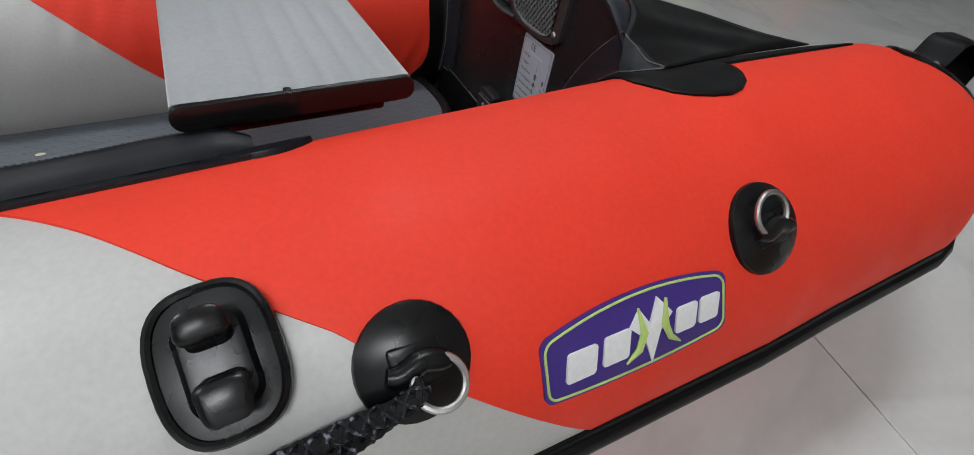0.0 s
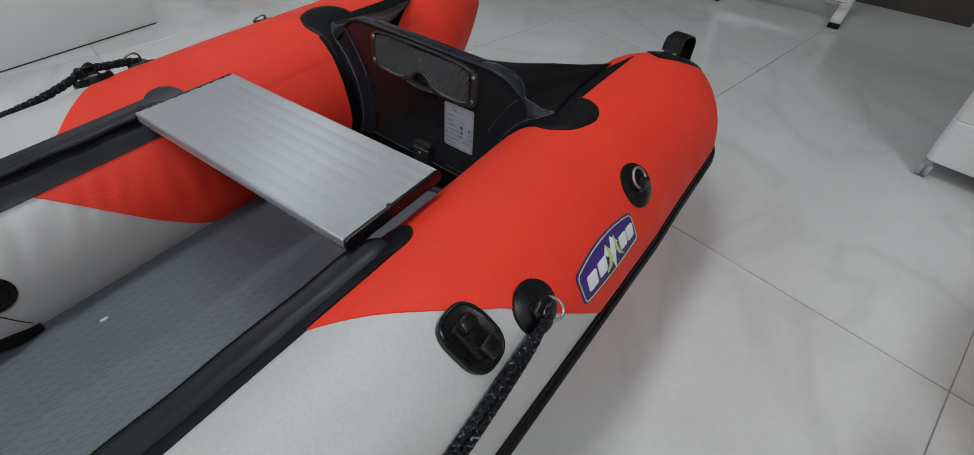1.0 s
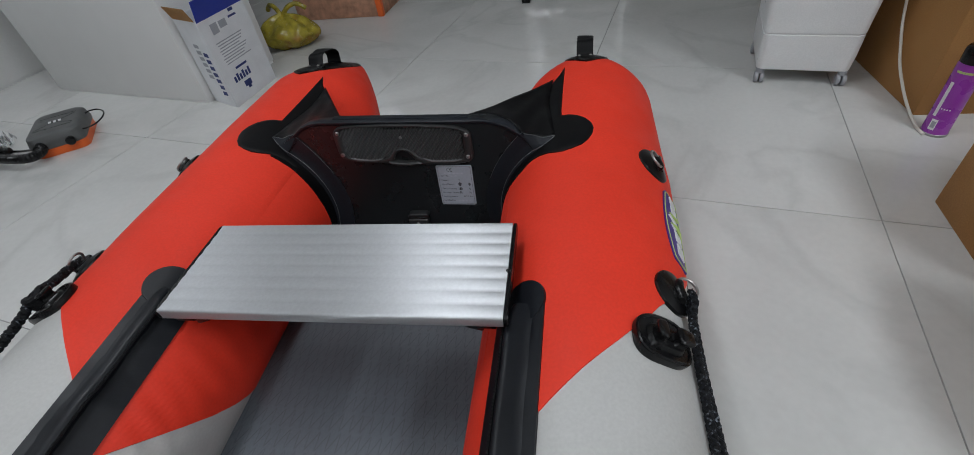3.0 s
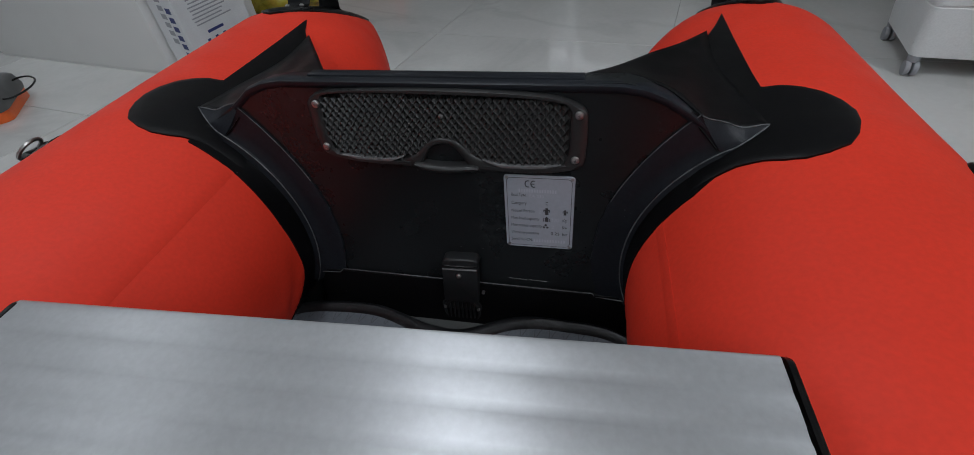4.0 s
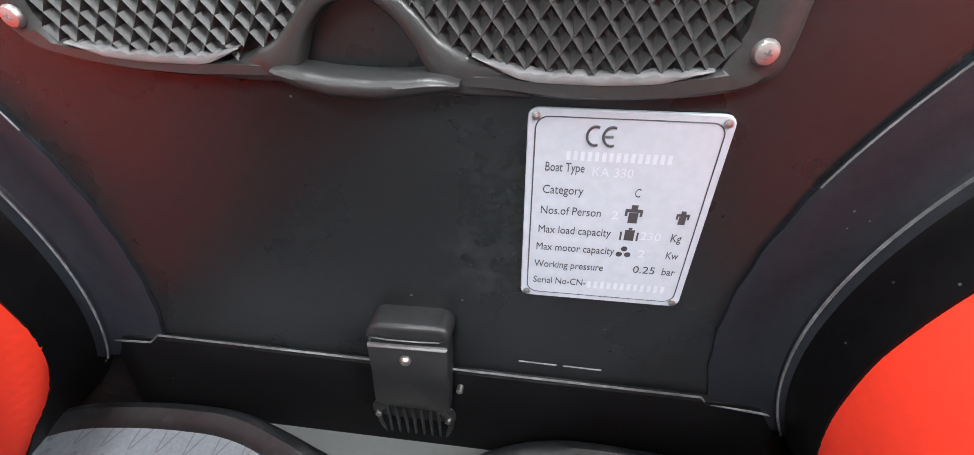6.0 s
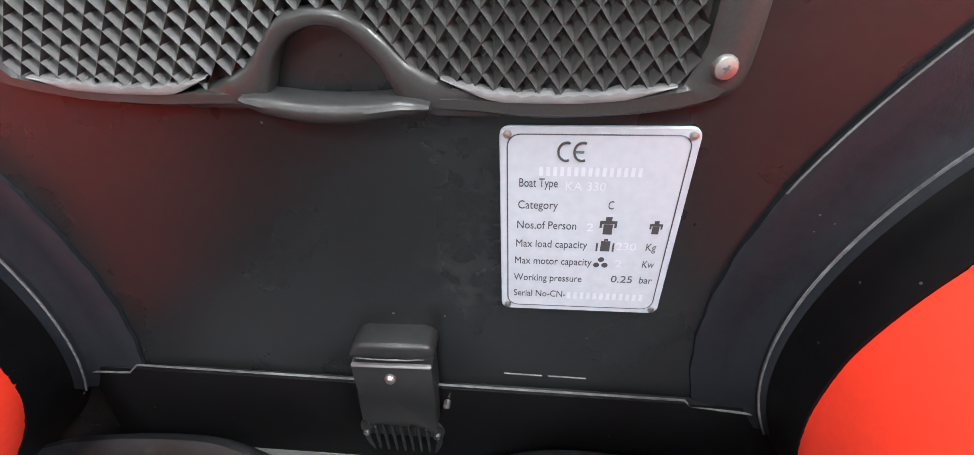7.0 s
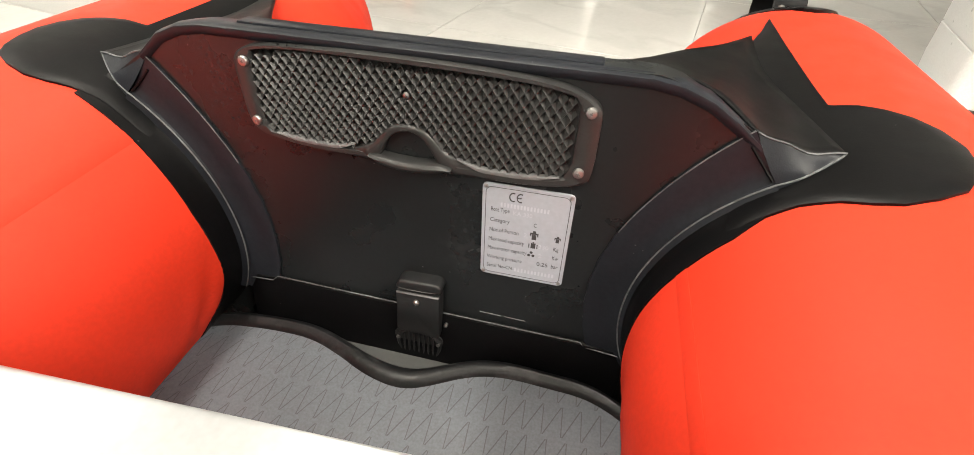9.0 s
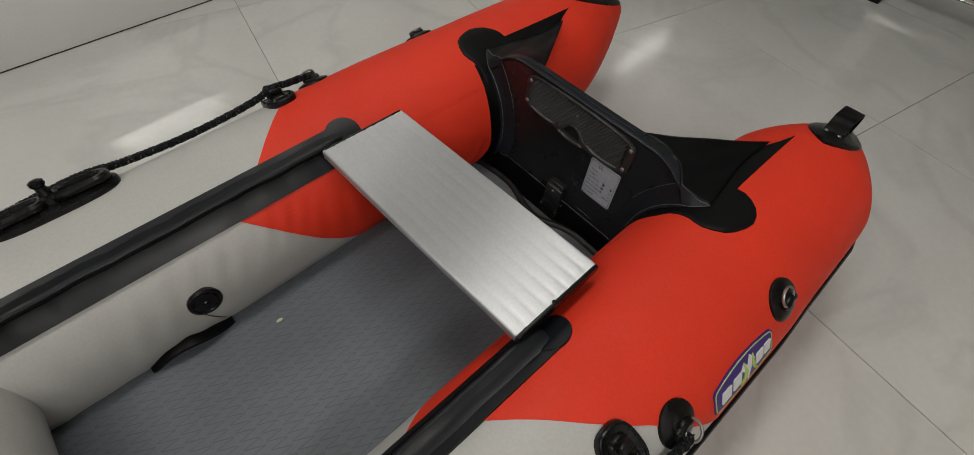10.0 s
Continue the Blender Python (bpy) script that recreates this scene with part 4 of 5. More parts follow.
    # gusset stretched from the board's back edge to the tube
    bm = bmesh.new()
    rows = []
    a_line = smoother([(side * 0.125, 0.027, 0.421), (side * 0.175, 0.025, 0.421), (side * 0.208, 0.020, 0.412), corner + Vector((0, 0.002, 0.0006))], 6)
    b_line = [on_tube(side, d + lag, y + aft, 0.0058) for d, y in ((116, 0.243), (117, 0.205), (117.5, 0.165), (116.5, 0.125), (114.5, 0.085), (112.5, 0.045))] + [peak]
    b_line = smoother(b_line, 3)
    for p, q in zip(a_line, b_line):
        row = []
        for k in range(11):
            t = k / 10
            v = p.lerp(q, t)
            v.z -= 0.005 * math.sin(math.pi * t) + 0.0018 * math.sin(9 * t + len(rows) * 0.8) * math.sin(math.pi * t)
            row.append(v)
        rows.append(row)
    sheet(bm, rows)
    far = rows[-1]
    g = part("transom_gusset", bm, BLACK, fl, "stretched black fabric gusset")
    sol = g.modifiers.new("thickness", "SOLIDIFY")
    sol.thickness, sol.offset = 0.002, 0.0
    # the flange runs on under the gusset's front edge and tapers out on the tube
    bm = bmesh.new()
    runs = []
    for k in range(len(crest_end)):
        t = k / (len(crest_end) - 1)
        u = t * 10
        n = min(9, int(u))
        v = far[n].lerp(far[n + 1], u - n) + Vector((0, -0.0004, 0.0006))
        c = crest_end[k]
        runs.append([v, v.lerp(c, 0.33) + Vector((0, 0, -0.0015 * (1 - t))), v.lerp(c, 0.67) + Vector((0, 0, -0.0015 * (1 - t))), c, c + Vector((0, -0.001, -0.012 * (1 - t)))])
    sheet(bm, runs)
    part("flange_end", bm, BAND, fl, "tapering end of the fabric flange")
    bm = bmesh.new()
    hose(bm, [p + Vector((0, -0.0004, 0.0012)) for p in far], 0.0007, 5)
    part("flange_welt", bm, SEAMWELT, fl)
    bm = bmesh.new()
    hose(bm, [on_ring(hi + 1.5, rim + 0.033, 0.0036), on_ring(hi + 1.0, rim + 0.018, 0.0042), on_ring(hi + 0.5, rim + 0.006, 0.0085)], 0.0010, 5)
    part("crease", bm, BLACK, fl, "dark fold across the flange")
    # backing that closes the gap under the gusset
    bm = bmesh.new()
    sheet(bm, [[on_board(side * 0.16, 0.40, -0.026), on_board(side * 0.16, 0.2, -0.026)], [on_tube(side, 140, 0.12, 0.002), on_tube(side, 185, 0.10, 0.002)]])
    part("back_flange", bm, BLACK, fl)


for side in (1, -1):
    flange(side)

# lower skirt of the transom with its pale welt line
bm = bmesh.new()
rows = []
for k in range(31):
    x = -0.20 + 0.40 * k / 30
    rows.append([on_board(x, 0.1725 - 0.014 * x, 0.001), on_board(x, 0.171 - 0.014 * x, 0.0045), on_board(x, 0.150, 0.006), on_board(x, 0.11, 0.012), on_board(x, 0.07, 0.022), on_board(x, 0.055, 0.06)])
sheet(bm, rows)
# blacker than the flanges: the shade at its foot is put into the colour
skirt = part("transom_skirt", bm, BLACK, transom, "black fabric skirt at the foot of the transom")
bm = bmesh.new()
pts = [on_board(x, z, 0.006 if abs(x) > 0.164 else 0.004) for x, z in ((-0.214, 0.146), (-0.209, 0.164), (-0.203, 0.1695), (-0.169, 0.1715), (-0.1635, 0.1765), (-0.10, 0.1755), (-0.031, 0.1745), (0.022, 0.1735), (0.09, 0.1725), (0.157, 0.1715), (0.161, 0.1665), (0.197, 0.1645))]
hose(bm, pts, 0.0007, 5)
part("skirt_welt", bm, SEAMWELT, skirt, "thin pale glue line")
bm = bmesh.new()
for x0, x1, z in ((0.0575, 0.0785, 0.1825), (0.082, 0.1027, 0.1820)):
    hose(bm, [on_board(x0, z, 0.0004), on_board(x1, z - 0.0006, 0.0004)], 0.0005, 4)
part("scratch", bm, SEAMWELT, transom, "short pale scratch")


# motor pad: moulded frame with a half-round finger hole and a field of small pyramids
def pad_outline(grow):
    pts = []
    hw = 0.140 + grow
    top = [(-0.138 - grow, 0.408 + grow * 0.6), (-0.131, 0.4155 + grow), (-0.111, 0.4210 + grow), (-0.06, 0.4232 + grow), (0.0, 0.4234 + grow), (0.06, 0.4215 + grow), (0.106, 0.4172 + grow), (0.127, 0.4105 + grow), (0.1375 + grow, 0.402 + grow * 0.6)]
    right = [(0.139 + grow, 0.385), (0.1385 + grow, 0.355 - grow * 0.3), (0.135 + grow * 0.6, 0.346 - grow * 0.8), (0.124, 0.341 - grow)]
    low = [(0.10, 0.3375 - grow), (0.07, 0.3365 - grow), (0.045, 0.339 - grow), (0.0, 0.341 - grow), (-0.045, 0.341 - grow), (-0.07, 0.3405 - grow), (-0.10, 0.343 - grow), (-0.124, 0.348 - grow)]
    left = [(-0.134 - grow * 0.6, 0.353 - grow * 0.8), (-0.138 - grow, 0.362), (-0.139 - grow, 0.388)]
    return [(v.x, v.y) for v in smoother([(x, z, 0.0) for x, z in top + right + low + left + top[:1]], 4)][:-1]


def notched(pts):
    """The pad's outline with the half-round hole taken out of its lower edge."""
    arch = [(-0.003 + 0.0235 * math.cos(t), 0.3420 + 0.0248 * math.sin(t)) for t in [math.pi * k / 20 for k in range(21)]]
    out = []
    done = False
    for x, z in pts:
        if z < 0.345 and abs(x + 0.002) < 0.03:
            if not done:
                out += [(0.024, 0.3400)] + arch + [(-0.028, 0.3410)]
                done = True
            continue
        out.append((x, z))
    return out


def field_low(x):
    """Lower limit of the pyramid field, arching over the hole."""
    d = abs(x + 0.002)
    arch = 0.3445 + math.sqrt(max(0.0, 0.0295 ** 2 - d * d)) if d < 0.0295 else 0
    flat = 0.3465 + 0.010 * max(0, 1 - (d - 0.029) / 0.034) ** 1.5 if d < 0.075 else 0.3465 + 0.006 * ((d - 0.075) / 0.05) ** 2
    return max(arch, flat - 0.020 * x)


def field_inside(x, z):
    top = 0.4165 - 0.026 * x - 0.005 * (abs(x) / 0.12) ** 6
    return abs(x) < 0.1215 - 0.05 * max(0, 0.37 - z) and field_low(x) - 0.0012 < z < top + 0.001


def to_pad(pts):
    return [(x, z - 0.396) for x, z in pts]


motor_pad = new("motor_pad")
motor_pad.parent = transom
motor_pad.empty_display_size = 0.03
bm = bmesh.new()
prism(bm, to_pad(notched(pad_outline(0.0))), 0.003, TM @ Matrix.Translation((0, 0, 0.0)))
part("pad_plate", bm, PADPLASTIC, motor_pad)
bm = bmesh.new()
# raised frame: a ring between the outline and the field
outer = pad_outline(0.0)


def field_rim():
    pts = []
    for k in range(25):
        x = -0.118 + 0.236 * k / 24
        pts.append((x, 0.4178 - 0.026 * x - 0.005 * (abs(x) / 0.12) ** 6))
    for k in range(1, 6):
        z = 0.41 - 0.058 * k / 6
        pts.append((0.1225 - 0.05 * max(0, 0.37 - z), z))
    for k in range(49):
        x = 0.1175 - 0.235 * k / 48
        d = abs(x + 0.002)
        pts.append((x, 0.3465 - 0.0065 * max(0.0, 1 - ((x + 0.0015) / 0.026) ** 4) - 0.020 * x + (0.006 * ((d - 0.075) / 0.05) ** 2 if d > 0.075 else 0.0)))
    for k in range(1, 6):
        z = 0.352 + 0.058 * k / 6
        pts.append((-0.1225 + 0.05 * max(0, 0.37 - z), z))
    return pts


def by_angle(pts, t):
    """The point where a ray from the pad's middle leaves the outline."""
    o = Vector((0.0, 0.3985))
    d = Vector((math.cos(t), 0.32 * math.sin(t)))
    best = None
    for (ax, az), (bx, bz) in zip(pts, pts[1:] + pts[:1]):
        ex, ez = bx - ax, bz - az
        den = d.x * ez - d.y * ex
        if abs(den) < 1e-12:
            continue
        s = ((ax - o.x) * ez - (az - o.y) * ex) / den
        w = ((ax - o.x) * d.y - (az - o.y) * d.x) / den
        if s > 0 and -1e-9 <= w <= 1 + 1e-9 and (best is None or s < best):
            best = s
    return (o.x + d.x * best, o.y + d.y * best)


rim_in = field_rim()
rows = [[], [], [], [], [], []]
for k in range(1200):
    t = 2 * math.pi * k / 1200
    a, b = by_angle(outer, t), by_angle(rim_in, t)
    a, b = Vector((a[0], a[1])), Vector((b[0], b[1]))
    for row, f, h in zip(rows, (0.0, 0.02, 0.22, 0.75, 0.93, 1.0), (0.001, 0.006, 0.0085, 0.0085, 0.0065, 0.002)):
        p = a.lerp(b, f)
        row.append(on_board(p.x, p.y, h))
sheet(bm, rows, close_v=True)
part("pad_frame", bm, PADPLASTIC, motor_pad, "raised black moulded frame")
# the frame's lower bar swings up and over the hole: a broad soft band between the hole's edge and the field's edge
HOLE_EDGE = smoother([(x, z, 0.0) for x, z in ((-0.058, 0.3393), (-0.040, 0.3392), (-0.031, 0.3405), (-0.0265, 0.343), (-0.0241, 0.3468), (-0.0195, 0.3567), (-0.0125, 0.3643), (-0.0061, 0.3672), (-0.0005, 0.3681), (0.0064, 0.3667), (0.0119, 0.362), (0.0164, 0.3559), (0.0215, 0.3460), (0.0240, 0.342), (0.029, 0.3378), (0.038, 0.3362), (0.058, 0.3358))], 5)
FIELD_EDGE = smoother([(x, z, 0.0) for x, z in ((-0.058, 0.3478), (-0.044, 0.3500), (-0.038, 0.3525), (-0.0335, 0.3545), (-0.0291, 0.3575), (-0.0225, 0.3640), (-0.0150, 0.3712), (-0.0075, 0.3738), (-0.0008, 0.3742), (0.0068, 0.3735), (0.0140, 0.3702), (0.0195, 0.3655), (0.0262, 0.3580), (0.030, 0.3552), (0.035, 0.3525), (0.043, 0.3496), (0.058, 0.3472))], 5)
bm = bmesh.new()
rows = []
for i, (a, b) in enumerate(zip(HOLE_EDGE, FIELD_EDGE)):
    row, sink = [], 0.0030 * max(0.0, 1 - min(i, len(HOLE_EDGE) - 1 - i) / 9)
    for f, h in ((0.0, 0.0004), (0.0, 0.0066), (0.05, 0.0080), (0.14, 0.0088), (0.35, 0.0092), (0.62, 0.0092), (0.80, 0.0087), (0.92, 0.0074), (1.0, 0.0046)):
        p = a.lerp(b, f)
        row.append(on_board(p.x, p.y, h - sink))
    rows.append(row)
sheet(bm, rows)
part("hole_arch", bm, PADPLASTIC, motor_pad, "arched black band over the finger hole")
# waffle field: diamond pits with sharp ridges between them
bm = bmesh.new()
hx, hz = 0.00369, 0.0051
for j in range(-2, 19):
    for i in range(-36, 37):
        x, z = (i + 0.5 * (j % 2)) * 2 * hx + 0.0004, 0.3367 + j * hz
        if field_inside(x, z) and math.hypot(x, z - 0.396) > 0.0045:
            ring = [(1, 0), (0, 1), (-1, 0), (0, -1)]
            c = [bm.verts.new(on_board(x + a * hx, z + b * hz, 0.0075)) for a, b in ring]
            inn = [bm.verts.new(on_board(x + a * hx * 0.32, z + 0.27 * hz + b * hz * 0.32, 0.0034)) for a, b in ring]
            for k in range(4):
                bm.faces.new((c[k], c[(k + 1) % 4], inn[(k + 1) % 4], inn[k]))
            bm.faces.new(inn)
part("grip_field", bm, GRIPPLASTIC, motor_pad, "black anti-slip field of small diamond pits", smooth=False)["kind"] = "stuff"
# pale inner edge along the lower rim: light on the upturned edge, as colour
for x0, x1 in ((-0.114, -0.045), (0.038, 0.116)):
    bm = bmesh.new()
    rows = []
    for k in range(41):
        x = x0 + (x1 - x0) * k / 40
        z = field_low(x)
        j = 0.0004 * math.sin(k * 2.1) + 0.0003 * math.sin(k * 5.3)
        e = min(1.0, min(k, 40 - k) / 8)
        rows.append([on_board(x, z - 0.0022 * e, 0.0089), on_board(x, z - 0.0009 * e, 0.0092), on_board(x, z + 0.0004 + j * e, 0.0088), on_board(x, z + 0.0005 + (0.0011 + j) * e, 0.0052)])
    sheet(bm, rows)
    part("worn_edge", bm, PALEGREY, motor_pad, "grey strip drawing the light on the moulding edge")
# hole: dark recess and protruding lip
bm = bmesh.new()
hole = [(-0.003 + 0.0225 * math.cos(t), 0.342 + 0.0245 * math.sin(t)) for t in [math.pi * k / 20 for k in range(21)]]
prism(bm, to_pad(hole), 0.0006, TM @ Matrix.Translation((0, 0, 0.0002)))
part("finger_hole", bm, BOARD, motor_pad, "dark half-round finger hole")
bm = bmesh.new()
rows = []
for k in range(33):
    x = -0.0335 + 0.0675 * k / 32
    zt = along(x, [(-0.0335, 0.3462), (-0.0290, 0.3466), (-0.0206, 0.3458), (-0.0115, 0.3446), (0.003, 0.3441), (0.0146, 0.3446), (0.0226, 0.3455), (0.0300, 0.3448), (0.0340, 0.3436)])
    zb = along(x, [(-0.0335, 0.3438), (-0.0315, 0.3412), (-0.0265, 0.3382), (-0.0121, 0.3350), (0.003, 0.3346), (0.0183, 0.3366), (0.0315, 0.3390), (0.0340, 0.3404)])
    w, f = zt - zb, math.sin(math.pi * (k + 0.6) / 33.2) ** 0.5
    rows.append([on_board(x, zt - v * w, 0.0015 + (o - 0.0015) * (0.82 + 0.18 * f)) for v, o in ((-0.02, 0.0015), (0.0, 0.0095), (0.06, 0.0122), (0.18, 0.0142), (0.36, 0.0150), (0.58, 0.0146), (0.80, 0.0128), (0.95, 0.0095), (1.0, 0.0060), (0.96, 0.0015))])
vs = sheet(bm, rows)
bm.faces.new(vs[0])
bm.faces.new(vs[-1][::-1])
part("hole_lip", bm, PADPLASTIC, motor_pad, "protruding rounded lip under the hole")
for x, z in ((-0.127, 0.408), (0.131, 0.401), (0.0, 0.396), (-0.129, 0.361), (0.129, 0.355)):
    bm = bmesh.new()
    out = 0.0045 if x == 0.0 else 0.0082
    kk = 0.68 if x == 0.0 else 0.9
    lathe(bm, [(0.0046 * kk, 0.0), (0.0046 * kk, 0.0012), (0.0038 * kk, 0.0024), (0.0015 * kk, 0.003), (0.0, 0.003)], TM @ Matrix.Translation((x, z - 0.396, out)), 16)
    screw = part("screw", bm, STEEL, motor_pad, "steel cross-head screw")
    bm = bmesh.new()
    for a in (20, 110):
        rbox(bm, (0.0030 * kk, 0.0008, 0.0006), TM @ Matrix.Translation((x, z - 0.396, out + 0.0028)) @ pose(0, 0, 0, 0, 0, a + 400 * x), 0)
    part("cross_slot", bm, PALEGREY, screw, "dark cross slot")

# type plate
plate = new("type_plate")
plate.parent = transom
plate.empty_display_size = 0.03
PX, PZ = 0.0938, 0.2838
PW, PH = 0.0735, 0.0952
bm = bmesh.new()
prism(bm, rounded(PW, PH, 0.004), 0.0016, TM @ Matrix.Translation((PX, PZ - 0.396, 0.0004)), 0.0004, 1)
part("plate_body", bm, PLATE, plate, "white metal type plate")
bm = bmesh.new()
frame_line = [on_board(PX + x, PZ + z, 0.0021) for x, z in rounded(PW - 0.006, PH - 0.006, 0.005)]
hose(bm, frame_line, 0.00025, 4, closed=True)
part("plate_border", bm, INK, plate)
for sx in (-1, 1):
    for sz in (-1, 1):
        bm = bmesh.new()
        lathe(bm, [(0.0017, 0), (0.0016, 0.0008), (0.0, 0.0013)], TM @ Matrix.Translation((PX + sx * (PW / 2 - 0.003), PZ - 0.396 + sz * (PH / 2 - 0.003), 0.002)), 10)
        part("rivet", bm, STEEL, plate)


def lettering(text, x, z, size, material, parent, out=0.0021, width=None):
    """Flat letters on the board; width, where given, is the length of the whole word."""
    cu = bpy.data.curves.new("lettering", "FONT")
    cu.body, cu.size, cu.extrude = text, size, 0.00005
    tmp = new("lettering_tmp", cu)
    tmp.data.resolution_u = 3
    bpy.context.view_layer.update()
    me = bpy.data.meshes.new_from_object(tmp)
    long = max(v.co.x for v in me.vertices)
    bpy.data.objects.remove(tmp)
    me.transform(TM @ Matrix.Translation((x, z - 0.396, out)) @ Matrix.Diagonal((width / long if width else 1.0, 1, 1, 1)))
    me.materials.append(material)
    ob = new("lettering", me)
    ob.parent = parent
    return ob


def bars(rows, material, parent, out=0.0021):
    bm = bmesh.new()
    for x, z, w, h in rows:
        rbox(bm, (w, h, 0.0001), TM @ Matrix.Translation((x + w / 2, z - 0.396 + h / 2, out)), 0)
    part("print_bar", bm, material, parent, smooth=False)


bm = bmesh.new()
for cx, bar in ((0.0824, False), (0.0884, True)):
    hose(bm, [on_board(cx + 0.0030 * math.cos(t), 0.3213 + 0.0038 * math.sin(t), 0.0021) for t in [radians(66 + 228 * k / 14) for k in range(15)]], 0.00055, 5)
    if bar:
        hose(bm, [on_board(cx - 0.0030, 0.3213, 0.0021), on_board(cx + 0.0006, 0.3213, 0.0021)], 0.00055, 5)
part("print_mark", bm, INK, plate)
for text, x, z, w in (("Boat Type", 0.0645, 0.3056, 0.0155), ("Category", 0.0642, 0.2951, 0.0165), ("Nos.of Person", 0.0638, 0.2849, 0.0251), ("Max load capacity", 0.0634, 0.2749, 0.0310), ("Max motor capacity", 0.0630, 0.2652, 0.0342), ("Working pressure", 0.0628, 0.2551, 0.0309), ("Serial No-CN-", 0.0627, 0.2451, 0.0243), ("C", 0.1007, 0.2956, 0.0024), ("Kg", 0.1189, 0.2745, 0.0045), ("Kw", 0.1189, 0.2649, 0.0053), ("0.25", 0.1066, 0.2556, 0.0096), ("bar", 0.1191, 0.2555, 0.0058)):
    lettering(text, x, z, 0.0058, INK, plate, width=w)
for text, x, z, w in (("KA 330", 0.0828, 0.3043, 0.0160), ("2", 0.0930, 0.2843, 0.0030), ("230", 0.1064, 0.2745, 0.0086), ("2", 0.1071, 0.2648, 0.0032)):
    lettering(text, x, z, 0.0058, ETCH, plate, width=w)
bars([(0.0725 + 0.0027 * k, 0.3108, 0.0015, 0.0040) for k in range(15)], ETCH, plate)
bars([(0.0878 + 0.0030 * k, 0.2444, 0.0016, 0.0040) for k in range(12)], ETCH, plate)
# plain marks where the plate shows small symbols
for x, z, k in ((0.1020, 0.2836, 1.0), (0.12145, 0.2842, 0.74)):
    bars([(x - 0.0013 * k, z + 0.0062 * k, 0.0026 * k, 0.0020 * k), (x - 0.0035 * k, z + 0.0046 * k, 0.0070 * k, 0.0016 * k), (x - 0.0035 * k, z + 0.0026 * k, 0.0010 * k, 0.0020 * k), (x + 0.0025 * k, z + 0.0026 * k, 0.0010 * k, 0.0020 * k), (x - 0.0019 * k, z - 0.0008 * k, 0.0038 * k, 0.0052 * k)], INK, plate)
bars([(0.0981, 0.2736, 0.0008, 0.0045), (0.1000, 0.2736, 0.0040, 0.0056), (0.1012, 0.2794, 0.0016, 0.0010), (0.1050, 0.2736, 0.0008, 0.0045)], INK, plate)
bm = bmesh.new()
for k in range(3):
    a = radians(90 + 120 * k)
    prism(bm, [(0.0021 * math.cos(a) + 0.0014 * math.cos(t), 0.0021 * math.sin(a) + 0.0014 * math.sin(t)) for t in [2 * math.pi * j / 10 for j in range(10)]], 0.0001, TM @ Matrix.Translation((0.1011, 0.2668 - 0.396, 0.0021)))
part("print_mark", bm, INK, plate, smooth=False)

# drain bracket on the middle of the board
bracket = new("drain_bracket")
bracket.parent = transom
bracket.empty_display_size = 0.03
BX = 0.0015
bm = bmesh.new()
prism(bm, to_pad([(0.0205, 0.2078), (0.0228, 0.2100), (0.0236, 0.2122), (0.0228, 0.2150), (0.0205, 0.2176), (0.0165, 0.2190), (-0.0135, 0.2182), (-0.0180, 0.2166), (-0.0206, 0.2136), (-0.0222, 0.2100), (-0.0215, 0.2072)]), 0.0150, TM, 0.0030, 3)
part("bracket_cap", bm, BRACKETPLASTIC, bracket)
bm = bmesh.new()
prism(bm, to_pad([(0.0213, 0.2034), (-0.0224, 0.2020), (-0.0236, 0.180), (-0.0252, 0.160), (-0.0258, 0.1500), (-0.0200, 0.1462), (-0.0120, 0.1492), (-0.0040, 0.1502), (0.0060, 0.1484), (0.0130, 0.1452), (0.0190, 0.1470), (0.0198, 0.160), (0.0206, 0.180)]), 0.013, TM @ Matrix.Translation((0, 0, 0.002)), 0.0012, 2)
part("bracket_body", bm, BRACKETPLASTIC, bracket)
bm = bmesh.new()
rbox(bm, (0.0300, 0.0060, 0.009), TM @ Matrix.Translation((-0.0005, 0.2050 - 0.396, 0.0050)), 0.001, 1)
part("bracket_tongue", bm, PLASTIC, bracket, "dark tongue in the slit under the cap")
bm = bmesh.new()
hose(bm, [on_board(-0.0185, 0.2082, 0.0146), on_board(-0.010, 0.2080, 0.0150), on_board(0.008, 0.2084, 0.0150), on_board(0.0175, 0.2090, 0.0146)], 0.0004, 6)
part("cap_edge", bm, PALEGREY, bracket, "thin pale edge of the cap")
bm = bmesh.new()
rbox(bm, (0.0432, 0.0020, 0.003), TM @ Matrix.Translation((-0.0006, 0.2024 - 0.396, 0.0142)) @ pose(0, 0, 0, 0, 0, 1.6), 0.0008, 1)
part("bracket_brow", bm, PALEGREY, bracket, "pale grey upper edge of the bracket")
bm = bmesh.new()
lathe(bm, [(0.0032, 0), (0.0032, 0.0014), (0.002, 0.0028), (0, 0.003)], TM @ Matrix.Translation((BX - 0.0035, 0.1930 - 0.396, 0.015)), 14)
part("screw", bm, STEEL, bracket)
bm = bmesh.new()
prism(bm, rounded(0.054, 0.052, 0.010), 0.005, TM @ Matrix.Translation((BX - 0.007, 0.1165 - 0.396, 0.0045)), 0.002)
part("drain_base", bm, BRACKETPLASTIC, bracket)
bm = bmesh.new()
